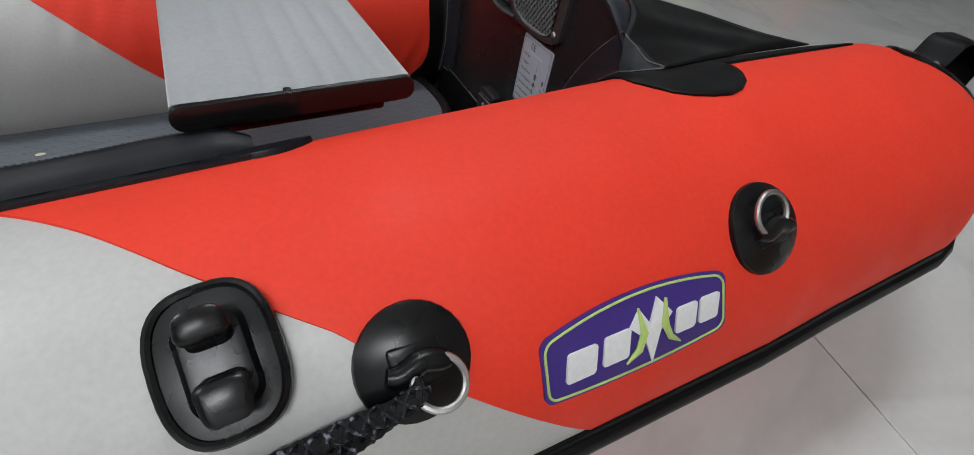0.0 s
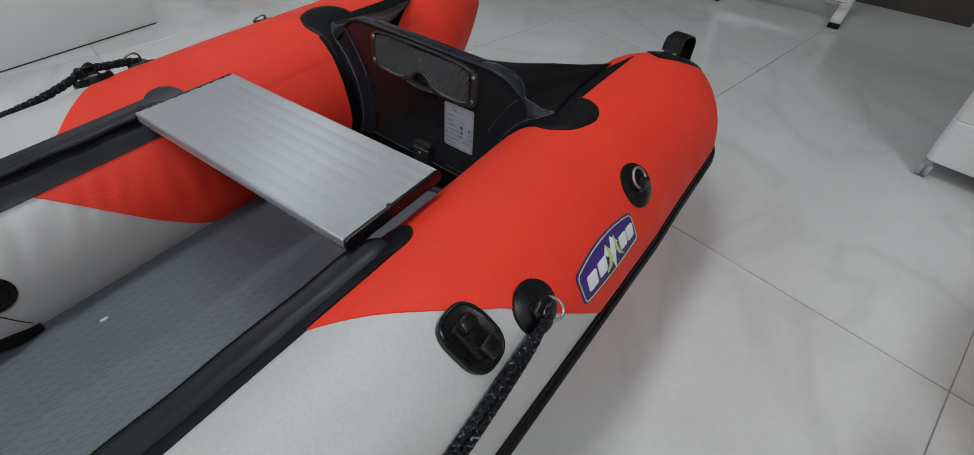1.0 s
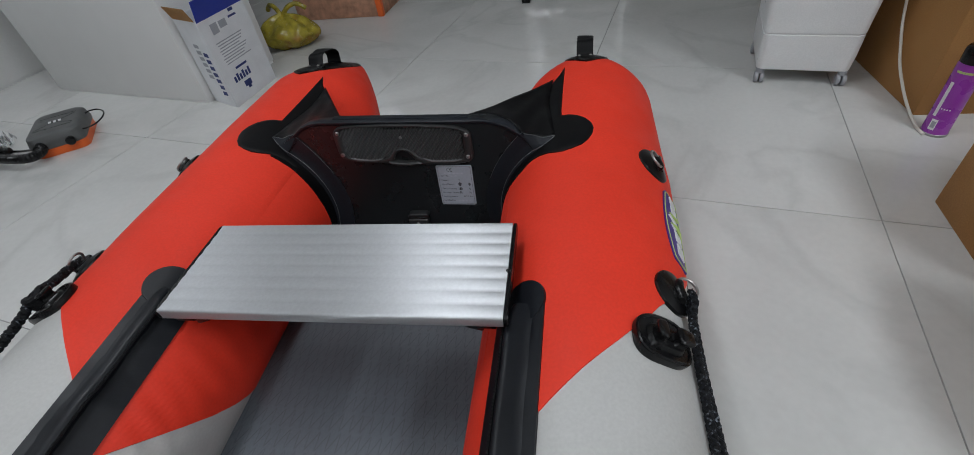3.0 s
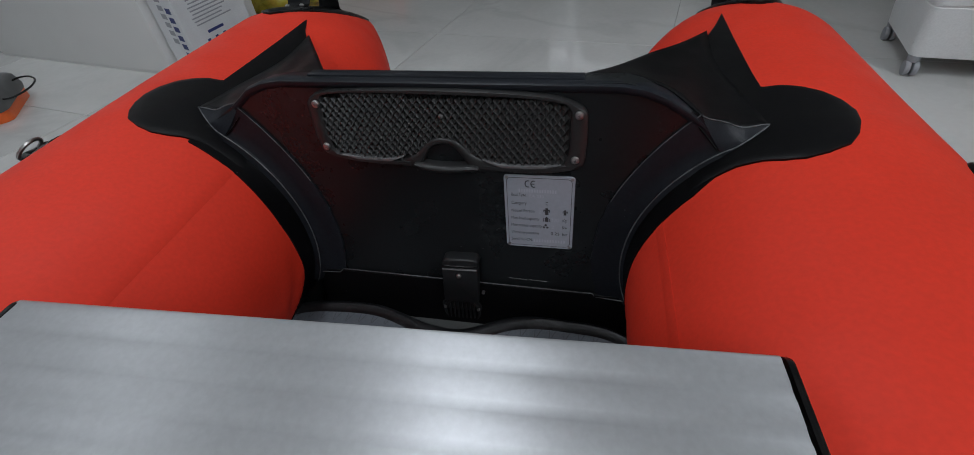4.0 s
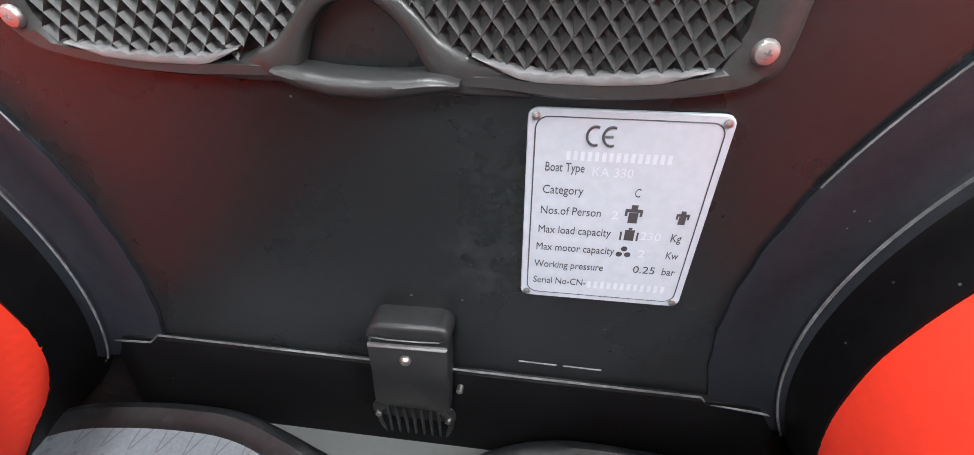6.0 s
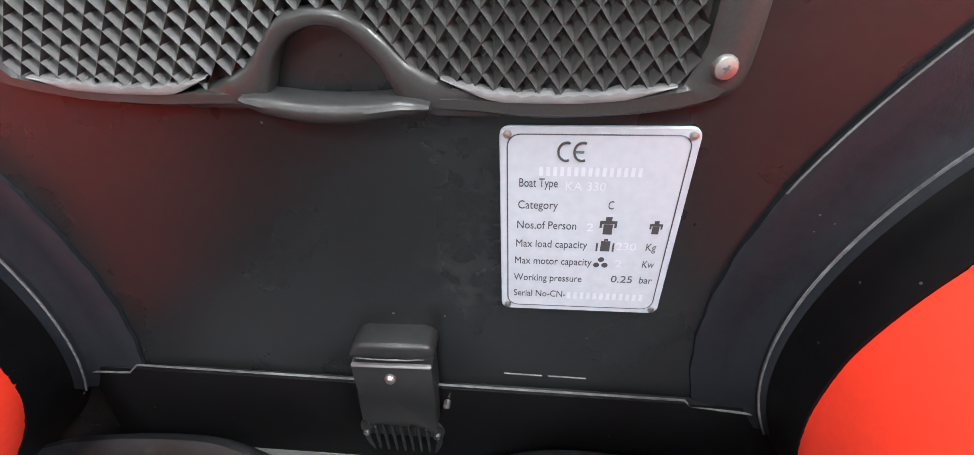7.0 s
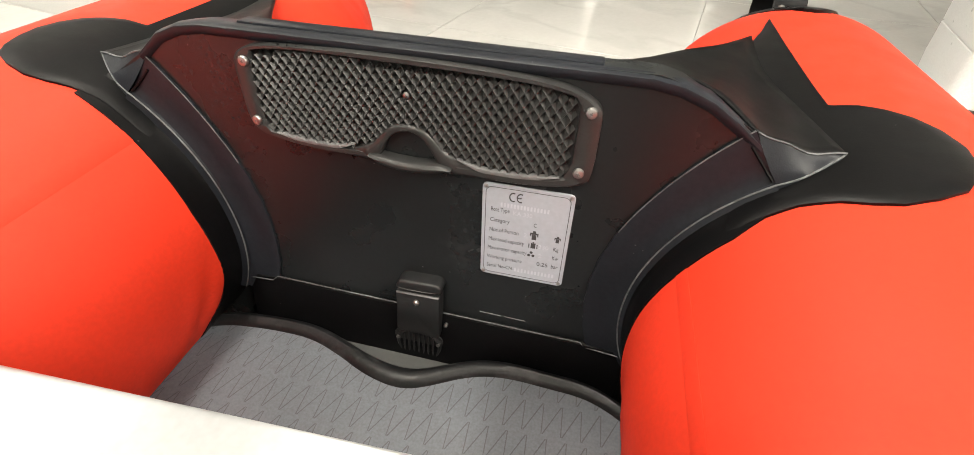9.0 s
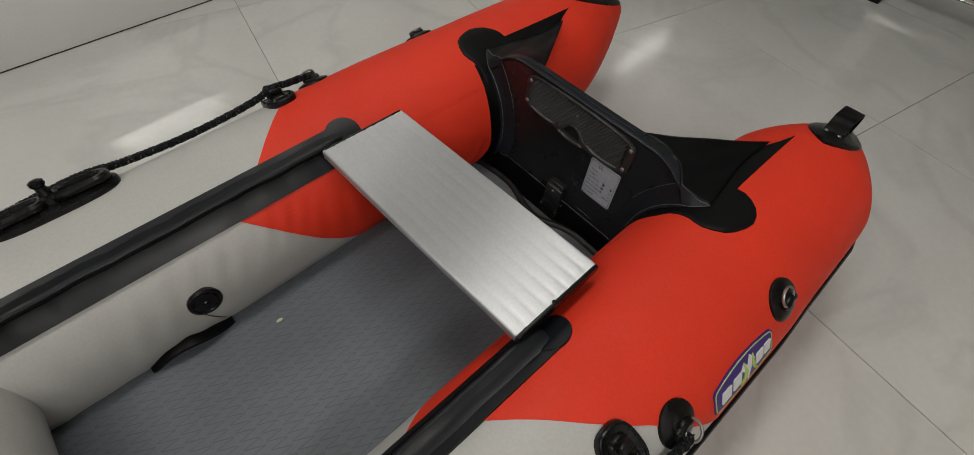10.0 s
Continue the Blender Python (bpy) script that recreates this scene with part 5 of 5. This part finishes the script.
lathe(bm, [(0.0250, 0.0), (0.0250, 0.004), (0.0232, 0.0058), (0.0212, 0.005), (0.0208, 0.001), (0.0, 0.001)], TM @ Matrix.Translation((BX - 0.007, 0.1245 - 0.396, 0.006)), 32)
collar = part("drain_collar", bm, BRACKETPLASTIC, bracket, "round ribbed drain collar")
for k in range(7):
    bm = bmesh.new()
    x = -0.0159 + 0.0053 * k
    rbox(bm, (0.0019, 2 * math.sqrt(0.0208 ** 2 - x * x), 0.005), TM @ Matrix.Translation((BX - 0.007 + x, 0.1245 - 0.396, 0.0092)), 0.0005, 1)
    part("rib", bm, BRACKETPLASTIC, collar)
for x, z, out in ((-0.0275, 0.1315, 0.0118), (0.0166, 0.1312, 0.0118), (-0.0295, 0.1055, 0.0098), (0.0180, 0.1058, 0.0098), (0.0245, 0.160, 0.0085)):
    bm = bmesh.new()
    lathe(bm, [(0.0020, -0.003), (0.0020, 0.0010), (0, 0.0018)], TM @ Matrix.Translation((x, z - 0.396, out)), 8)
    part("screw", bm, STEEL, bracket)

# ---- bench laid across the tubes ----
bench = thing("bench_seat", "brushed aluminium bench plate with black end caps across the tubes", "bench", (0.001, -0.331, 0.0), 1.3)
BW, BD, BT = 0.489, 0.180, 0.3865
bm = bmesh.new()
nose = [(0.0082 * math.sin(radians(a)) ** 0.45, 0.0095 - math.copysign(0.0095 * abs(math.cos(radians(a))) ** 0.45, math.cos(radians(a)))) for a in range(0, 181, 15)]
prof = [(-0.0808 - y, h) for y, h in nose]
for k in range(7):
    c = -0.066 + 0.022 * k
    prof += [(c - 0.0050, 0.019), (c - 0.0032, 0.01862), (c - 0.0012, 0.01842), (c + 0.0012, 0.01842), (c + 0.0032, 0.01862), (c + 0.0050, 0.019)]
prof += [(0.0808 + y, h) for y, h in reversed(nose)]
vs = sheet(bm, [[Vector((x, y, BT - 0.019 + h)) for y, h in prof] for x in (-BW / 2 + 0.004, BW / 2 - 0.004)], close_v=True)
bm.faces.new(vs[0])
bm.faces.new(vs[1][::-1])
part("seat_plate", bm, ALUMINIUM, bench)
for s in (1, -1):
    bm = bmesh.new()
    prism(bm, rounded(BD + 0.001, 0.0205, 0.0095), 0.004, pose(s * (BW / 2 - 0.002), 0, BT - 0.0096) @ pose(0, 0, 0, 90, 0, 90), 0.0012)
    rbox(bm, (0.030, BD * 0.92, 0.008), pose(s * (BW / 2 - 0.030), 0, BT - 0.0265), 0.002)
    cap = part("end_cap", bm, PLASTIC, bench, "black plastic end cap")
bm = bmesh.new()
lathe(bm, [(0.003, 0), (0.003, 0.002), (0, 0.003)], pose(0.241, -0.01, BT - 0.001), 12)
part("screw", bm, PLASTIC, bench)
for s in (1, -1):
    bm = bmesh.new()
    rbox(bm, (0.026, 0.15, 0.016), pose(s * 0.200, 0, BT - 0.036) @ pose(0, 0, 0, 0, s * 20, 0), 0.003)
    part("slide_rail", bm, PLASTIC, bench, "black slide rail under the plate")

# ---- things on the floor ----
def carton(at, turn, size, label, strap=None):
    """A brown cardboard box with folded flaps, corrugated rim lines and, where it has them, white straps."""
    w, d, h = size
    ob = thing("cardboard_box", label, "cardboard box", at, turn, "cardboard boxes")
    bm = bmesh.new()
    rbox(bm, (w, d, h), pose(w / 2, d / 2, h / 2), 0.004, 2)
    part("box_body", bm, CARTON, ob)
    for s in (0, 1):
        bm = bmesh.new()
        rbox(bm, (w - 0.004, d / 2 - 0.002, 0.004), pose(w / 2, d / 4 + s * d / 2, h + 0.002), 0.001, 1)
        part("flap", bm, CARTON, ob)
    bm = bmesh.new()
    rbox(bm, (w * 0.98, d * 0.98, 0.008), pose(w / 2, d / 2, 0.004), 0.002, 1)
    part("bottom_fold", bm, CARTON, ob)
    if strap:
        bm = bmesh.new()
        for z in strap:
            rows = [[(-0.001, -0.001), (w + 0.001, -0.001), (w + 0.001, d + 0.001), (-0.001, d + 0.001)]]
            sheet(bm, [[Vector((x, y, z + dz)) for x, y in rows[0]] for dz in (-0.006, 0.006)], close_v=True)
        part("strap", bm, TAPE, ob, "white plastic strap")
    return ob


carton((1.352, 0.70, 0), -0.5, (0.55, 0.62, 0.75), "tall brown cardboard box standing behind the cooler")
carton((1.173, 0.0, 0), -7.0, (0.40, 0.285, 0.42), "brown cardboard box with white straps on the tiles", strap=(0.272, 0.322))
carton((1.050, -0.447, 0), -9.0, (0.50, 0.375, 0.36), "large plain brown cardboard box on the tiles")

# purple spray can
can = thing("spray_can", "purple aerosol can with black cap beside cardboard boxes", "spray can", (1.361, 0.603, 0))
bm = bmesh.new()
lathe(bm, [(0.030, 0.0), (0.0325, 0.002), (0.0325, 0.006), (0.0315, 0.009), (0.0315, 0.205), (0.029, 0.214), (0.024, 0.219)], Matrix(), 32)
part("can_body", bm, CANPURPLE, can)
bm = bmesh.new()
lathe(bm, [(0.030, 0.209), (0.031, 0.212), (0.031, 0.245), (0.027, 0.252), (0.017, 0.255), (0.016, 0.272), (0.010, 0.276)], Matrix(), 28)
rbox(bm, (0.020, 0.030, 0.016), pose(0, -0.018, 0.262), 0.004)
part("can_cap", bm, PLASTIC, can)
bm = bmesh.new()
lathe(bm, [(0.0330, 0.001), (0.0332, 0.007), (0.0320, 0.008)], Matrix(), 28)
part("base_rim", bm, STEEL, can)


def on_can(a0, a1, z0, z1, material, name, r=0.0317):
    bm = bmesh.new()
    sheet(bm, [[Vector((r * math.cos(radians(a)), r * math.sin(radians(a)), z)) for a in np.linspace(a0, a1, 7)] for z in (z0, z1)])
    part(name, bm, material, can)


on_can(200, 228, 0.020, 0.052, PALE, "label_patch")
on_can(205, 224, 0.026, 0.046, SILVERPRINT, "label_bar", 0.0318)
for k in range(4):
    on_can(212 + 11 * k, 217 + 11 * k, 0.083, 0.087, PALE, "label_bar")
on_can(190, 275, 0.186, 0.192, LIME, "label_bar")
on_can(190, 206, 0.06, 0.16, PALE, "label_bar")

# air cooler on casters
cooler = thing("air_cooler", "white portable air cooler on grey casters", "air cooler", (0.960, 0.962, 0), -12.3)
CW, CD = 0.293, 0.30
bm = bmesh.new()
rows = []
for z, grow in ((0.050, 0.012), (0.053, 0.006), (0.10, 0.002), (0.1725, 0.0), (0.174, 0.003), (0.178, 0.003), (0.1795, 0.0), (0.40, -0.012), (0.66, -0.016), (0.70, -0.010), (0.715, 0.004), (0.72, 0.03)):
    o = rounded(CW - 2 * grow, CD - 2 * grow, 0.022, 5)
    rows.append([Vector((CW / 2 + x, CD / 2 + y, z)) for x, y in o])
vs = sheet(bm, rows, close_v=True)
bm.faces.new(vs[0][::-1])
bm.faces.new(vs[-1])
part("cooler_body", bm, WHITE, cooler)
bm = bmesh.new()
rbox(bm, (0.026, 0.006, 0.060), pose(0.030, -0.0085, 0.325), 0.002)
part("badge", bm, NAVY, cooler, "dark blue label strip")
bm = bmesh.new()
rbox(bm, (0.022, 0.16, 0.055), pose(CW + 0.008, CD / 2 + 0.02, 0.21), 0.006)
part("side_handle", bm, WHITE, cooler, "white side grip")
for x, y in ((0.022, 0.022), (CW - 0.022, 0.022), (0.022, CD - 0.022), (CW - 0.022, CD - 0.022)):
    bm = bmesh.new()
    lathe(bm, [(0.014, 0.036), (0.016, 0.053)], pose(x, y, 0), 14)
    rbox(bm, (0.020, 0.022, 0.012), pose(x, y, 0.041), 0.004)
    fork = part("caster", bm, CASTER, cooler)
    bm = bmesh.new()
    for s in (-1, 1):
        lathe(bm, [(0.010, -0.007), (0.018, -0.006), (0.0195, -0.003), (0.0195, 0.003), (0.018, 0.006), (0.010, 0.007)], pose(x + s * 0.009, y - 0.004, 0.0195, 0, 90, 0), 18)
    part("wheel", bm, CASTER, fork, "grey twin caster wheel")

# white cable hanging to the floor beside the can
cable = thing("power_cable", "white power cable lying against a cardboard box", "cable")
bm = bmesh.new()
hose(bm, smoother([(1.330, 1.02, 0.52), (1.330, 0.96, 0.34), (1.330, 0.909, 0.222), (1.330, 0.86, 0.15), (1.330, 0.815, 0.099), (1.330, 0.723, 0.037), (1.325, 0.63, 0.008), (1.325, 0.585, 0.005)], 8), 0.0042, 8)
part("cable_run", bm, CORD, cable)

# white drinks carton, open at the top
box = thing("drinks_carton", "white printed drinks carton standing open with a blue flap", "carton", (-1.112, 0.942, 0), 84.0)
TW, TD, TH = 0.30, 0.172, 0.365
for nm, sz, at in (("panel", (TW, 0.004, TH), (TW / 2, 0.002, TH / 2)), ("panel", (TW, 0.004, TH), (TW / 2, TD - 0.002, TH / 2)), ("panel", (0.004, TD - 0.008, TH), (0.002, TD / 2, TH / 2)), ("panel", (0.004, TD - 0.008, TH), (TW - 0.002, TD / 2, TH / 2)), ("panel", (TW - 0.008, TD - 0.008, 0.004), (TW / 2, TD / 2, 0.003))):
    bm = bmesh.new()
    rbox(bm, sz, pose(*at), 0.0012, 1)
    part(nm, bm, PAPERWHITE, box)
bm = bmesh.new()
rbox(bm, (TW - 0.01, 0.003, 0.085), pose(TW / 2, -0.012, TH + 0.03) @ pose(0, 0, 0, 18, 0, 0), 0.001, 1)
part("flap", bm, BLUE, box, "blue printed flap")
bm = bmesh.new()
rbox(bm, (0.003, TD - 0.01, 0.06), pose(-0.012, TD / 2, TH + 0.024) @ pose(0, 0, 0, 0, -24, 0), 0.001, 1)
part("flap", bm, CARTON, box, "brown inner flap")


def print_on(rows, material, face):
    bm = bmesh.new()
    for u, v, w, h in rows:
        if face == "front":
            rbox(bm, (w, 0.0008, h), pose(u + w / 2, -0.0003, v + h / 2), 0)
        else:
            rbox(bm, (0.0008, w, h), pose(-0.0003, u + w / 2, v + h / 2), 0)
    part("print_block", bm, material, box, smooth=False)


print_on([(0.060, 0.290, 0.040, 0.040)], SILVERPRINT, "front")
print_on([(0.110, 0.300, 0.045, 0.028)], SILVERPRINT, "front")
print_on([(0.05 + 0.004 * (k % 3), 0.255 - 0.011 * k, 0.165 - 0.012 * (k % 4), 0.004) for k in range(9)], SILVERPRINT, "front")
print_on([(0.09, 0.135, 0.075, 0.009)], NAVY, "front")
print_on([(0.055 + 0.019 * k, 0.088, 0.013, 0.024 + 0.008 * (k % 2)) for k in range(6)], NAVY, "front")
print_on([(0.10, 0.050, 0.045, 0.024), (0.115, 0.038, 0.02, 0.014)], NAVY, "front")
print_on([(0.175, 0.320, 0.05, 0.008), (0.19, 0.340, 0.03, 0.012)], NAVY, "front")
print_on([(0.030, 0.05 + 0.028 * k, 0.032, 0.017) for k in range(7)], NAVY, "side")
print_on([(0.075, 0.12 + 0.026 * k, 0.034, 0.016) for k in range(6)], SILVERPRINT, "side")

# the empty carton has racked out of square
for ob in list(box.children):
    ob.data.transform(Matrix(((1, 0.34, 0, 0), (0, 0.94, 0, 0), (0, 0, 1, 0), (0, 0, 0, 1))))

# yellow-green plastic bag, filled and knotted
bag = thing("plastic_bag", "crumpled yellow-green plastic bag with groceries on the tiles", "plastic bag", (-1.19, 1.66, 0))
bm = bmesh.new()
rows = []
for i in range(17):
    v = i / 16
    row = []
    for k in range(40):
        t = 2 * math.pi * k / 40
        base = math.sin(math.pi * min(1, 0.12 + 0.93 * v)) ** 0.6
        p = Vector((math.cos(t) * 0.165 * base, math.sin(t) * 0.12 * base, 0.17 * v))
        w = 1 + 0.22 * noise.noise(Vector((math.cos(t) * 2.1, math.sin(t) * 2.1, v * 2.5))) + 0.10 * noise.noise(Vector((math.cos(t) * 6, math.sin(t) * 6, v * 7 + 4)))
        row.append(Vector((p.x * w, p.y * w, p.z * (1 + 0.2 * noise.noise(Vector((math.cos(t) * 2, math.sin(t) * 2, 9)))))))
    rows.append(row)
vs = sheet(bm, rows, close_v=True)
bm.faces.new(vs[0][::-1])
bm.faces.new(vs[-1])
part("bag_body", bm, BAGFILM, bag)
bm = bmesh.new()
for a in (0.4, 2.6):
    hose(bm, smoother([(0, 0, 0.15), (0.04 * math.cos(a), 0.04 * math.sin(a), 0.19), (0.09 * math.cos(a), 0.09 * math.sin(a), 0.20), (0.13 * math.cos(a), 0.13 * math.sin(a), 0.17)], 4), 0.012, 7)
part("bag_ear", bm, BAGFILM, bag)

tray = thing("patterned_box", "low mottled pink box with an orange corner", "box", (-1.06, 2.05, 0), -3)
bm = bmesh.new()
rbox(bm, (0.56, 0.30, 0.14), pose(0, 0.15, 0.07), 0.006)
part("box_body", bm, TERRACOTTA, tray)
bm = bmesh.new()
rbox(bm, (0.035, 0.035, 0.15), pose(0.265, 0.012, 0.075), 0.004)
part("corner_post", bm, ORANGE, tray)

# electric pump with its hose and clips
pump = thing("electric_pump", "grey and orange electric air pump lying on the tiles", "air pump", (-1.783, 0.711, 0), 36)
bm = bmesh.new()
prism(bm, rounded(0.190, 0.250, 0.032, 5), 0.036, Matrix(), 0.004)
part("pump_base", bm, ORANGE, pump)
bm = bmesh.new()
rows = []
for z, g in ((0.032, 0.0), (0.046, -0.003), (0.080, 0.004), (0.087, 0.012), (0.089, 0.02)):
    rows.append([Vector((x, y, z)) for x, y in rounded(0.194 - 2 * g, 0.254 - 2 * g, 0.034, 5)])
vs = sheet(bm, rows, close_v=True)
bm.faces.new(vs[-1])
bm.faces.new(vs[0][::-1])
top = part("pump_top", bm, GREYPLASTIC, pump, "grey pump housing")
for a in (35, -35):
    bm = bmesh.new()
    rbox(bm, (0.165, 0.004, 0.0022), pose(0, 0, 0.0885, 0, 0, a), 0.001)
    part("pressed_groove", bm, PLASTIC, top)
bm = bmesh.new()
lathe(bm, [(0.017, 0), (0.017, 0.02), (0.010, 0.022)], pose(0.050, -0.1215, 0.045, 90, 0, 0), 18)
part("outlet", bm, PLASTIC, pump)
bm = bmesh.new()
lathe(bm, [(0.022, 0), (0.022, 0.03), (0.018, 0.034)], pose(-0.055, -0.1195, 0.046, 90, 0, 0), 18)
part("hose_socket", bm, PLASTIC, pump)
bm = bmesh.new()
hose(bm, smoother([(0.090, -0.085, 0.060), (0.118, -0.098, 0.062), (0.150, -0.085, 0.066), (0.172, -0.045, 0.070), (0.172, 0.005, 0.074), (0.145, 0.045, 0.076), (0.112, 0.058, 0.074), (0.095, 0.056, 0.070)], 6), 0.0030, 7)
part("carry_loop", bm, PLASTIC, pump, "thin black cord loop")
for s2 in (-1, 1):
    bm = bmesh.new()
    rbox(bm, (0.14, 0.004, 0.0024), pose(0.0, s2 * 0.060, 0.0885), 0.001, 1)
    part("pressed_line", bm, PLASTIC, top)
bm = bmesh.new()
for k in range(3):
    rbox(bm, (0.010, 0.022, 0.001), pose(-0.018 + 0.018 * k, 0.0, 0.0900, 0, 0, 12), 0)
part("print_mark", bm, PALE, top, "small pale print", smooth=False)
ph = thing("pump_hose", "black corrugated pump hose with valve ends", "hose")
bm = bmesh.new()
path = smoother([(-1.748, 0.578, 0.046), (-1.733, 0.535, 0.042), (-1.772, 0.500, 0.045), (-1.95, 0.507, 0.050), (-2.20, 0.545, 0.055), (-2.50, 0.560, 0.045)], 14)
hose(bm, path, [0.017 + 0.0022 * (i % 2) for i in range(len(path))], 10)
part("hose_run", bm, PLASTIC, ph)
for x, y, a in ((-2.06, 0.435, -50), (-2.29, 0.690, 15), (-2.00, 0.590, 10)):
    bm = bmesh.new()
    lathe(bm, [(0.016, -0.05), (0.016, -0.02), (0.024, -0.018), (0.024, 0.006), (0.017, 0.008), (0.015, 0.045), (0.011, 0.05)], pose(x, y, 0.024, 0, 90, a), 14)
    part("valve_end", bm, PLASTIC, ph, "black valve adapter")
bm = bmesh.new()
hose(bm, smoother([(-1.79, 0.585, 0.04), (-1.88, 0.60, 0.02), (-2.02, 0.615, 0.012), (-2.20, 0.655, 0.020)], 6), 0.005, 7)
part("lead", bm, PLASTIC, ph)

# loose sheet of clear film beside the hose
film_sheet = thing("plastic_film", "crumpled clear plastic film lying by the pump hose", "plastic film", (-2.12, 0.625, 0), 20)
bm = bmesh.new()
rows = []
for i in range(13):
    rows.append([Vector((0.10 * i / 12 + 0.008 * math.sin(k), 0.05 * k / 8, 0.004 + 0.10 * abs(noise.noise(Vector((i * 0.45, k * 0.5, 2.0)))) + 0.004 * (i % 2))) for k in range(9)])
sheet(bm, rows)
part("film_sheet", bm, FILM, film_sheet)

# white cabinet
cab = thing("white_cabinet", "plain white lacquered cabinet standing on the tiles", "cabinet", (-1.70, 0.185, 0), 4)
bm = bmesh.new()
rbox(bm, (0.6, 1.5, 0.376), pose(-0.3, -0.75, 0.193), 0.004)
part("cabinet_body", bm, OFFWHITE, cab)
# thin dark sheet that draws the shadow line at the cabinet's foot
bm = bmesh.new()
rbox(bm, (0.59, 1.49, 0.005), pose(-0.3, -0.75, 0.0025), 0)
part("plinth", bm, DARKWOOD, cab, "thin dark strip drawing the shadow gap under the cabinet")

# tall white cupboards against the far side, behind the pump
def cupboard(at, turn, size, label):
    w, d, h = size
    ob = thing("white_cupboard", label, "cupboard", at, turn)
    bm = bmesh.new()
    rbox(bm, (w, d, h - 0.012), pose(w / 2, d / 2, h / 2 + 0.006), 0.004)
    part("cupboard_body", bm, OFFWHITE, ob)
    bm = bmesh.new()
    rbox(bm, (w - 0.01, d - 0.01, 0.012), pose(w / 2, d / 2, 0.006), 0)
    part("plinth", bm, OFFWHITE, ob)


cupboard((-2.32, 1.226, 0), -12.6, (1.06, 0.45, 1.30), "plain white lacquered cupboard standing behind the air pump")
cupboard((-3.30, 0.70, 0), -8.0, (0.45, 1.60, 1.30), "white cupboard standing further back on the tiles")

# rack with white feet and a steel rail
rack = thing("floor_rack", "white metal rack feet joined by a polished steel rail", "rack", (0.335, 2.12, 0), -2)
for s in (-1, 1):
    bm = bmesh.new()
    rbox(bm, (0.045, 0.34, 0.03), pose(s * 0.27, 0.12, 0.035), 0.004)
    rbox(bm, (0.04, 0.05, 0.9), pose(s * 0.27, 0.14, 0.49), 0.004)
    foot = part("rack_foot", bm, WHITE, rack)
    bm = bmesh.new()
    rbox(bm, (0.047, 0.05, 0.022), pose(s * 0.27, -0.035, 0.011), 0.003)
    part("foot_pad", bm, PLASTIC, foot)
bm = bmesh.new()
hose(bm, [(-0.27, 0.05, 0.085), (0.27, 0.05, 0.085)], 0.016, 14)
part("rail", bm, CHROME, rack)
dark = thing("dark_cabinet", "dark brown low cabinet behind the rack", "cabinet", (0.62, 2.55, 0), -6)
bm = bmesh.new()
rbox(bm, (1.0, 0.4, 0.6), pose(0, 0.2, 0.30), 0.004)
part("cabinet_body", bm, DARKWOOD, dark)

# ---- floor tiles, each laid on its own ----
TILE_PITCH, TILE_TURN = 0.839, -11.5
bm = bmesh.new()
rbox(bm, (TILE_PITCH - 0.0026, TILE_PITCH - 0.0026, 0.010), pose(0, 0, -0.005), 0.0004, 1)
tile_ob = part("tile", bm, TILE, floor, smooth=False)
mesh = tile_ob.data
bpy.data.objects.remove(tile_ob)
grid = pose(1.064, 0.210, 0, 0, 0, TILE_TURN)
far = bmesh.new()
for i in range(-15, 9):
    for j in range(-12, 16):
        m = grid @ Matrix.Translation(((i + 0.5) * TILE_PITCH, (j + 0.5) * TILE_PITCH, 0))
        p = m.translation
        if not (-10.2 < p.x < 3.75 and -7.3 < p.y < 11.7):
            continue
        turned = m @ pose(0, 0, 0, 0, 0, 90 * ((i * 7 + j * 3) % 4))
        if -4.5 < p.x < 3.75 and -4.0 < p.y < 6.5:
            ob = new("tile", mesh)
            ob.parent = floor
            ob.matrix_basis = turned
        else:
            before = len(far.verts)
            far.from_mesh(mesh)
            far.verts.ensure_lookup_table()
            for v in far.verts[before:]:
                v.co = turned @ v.co
part("distant_tiles", far, TILE, floor, "polished white floor tiles", smooth=False)["kind"] = "stuff"
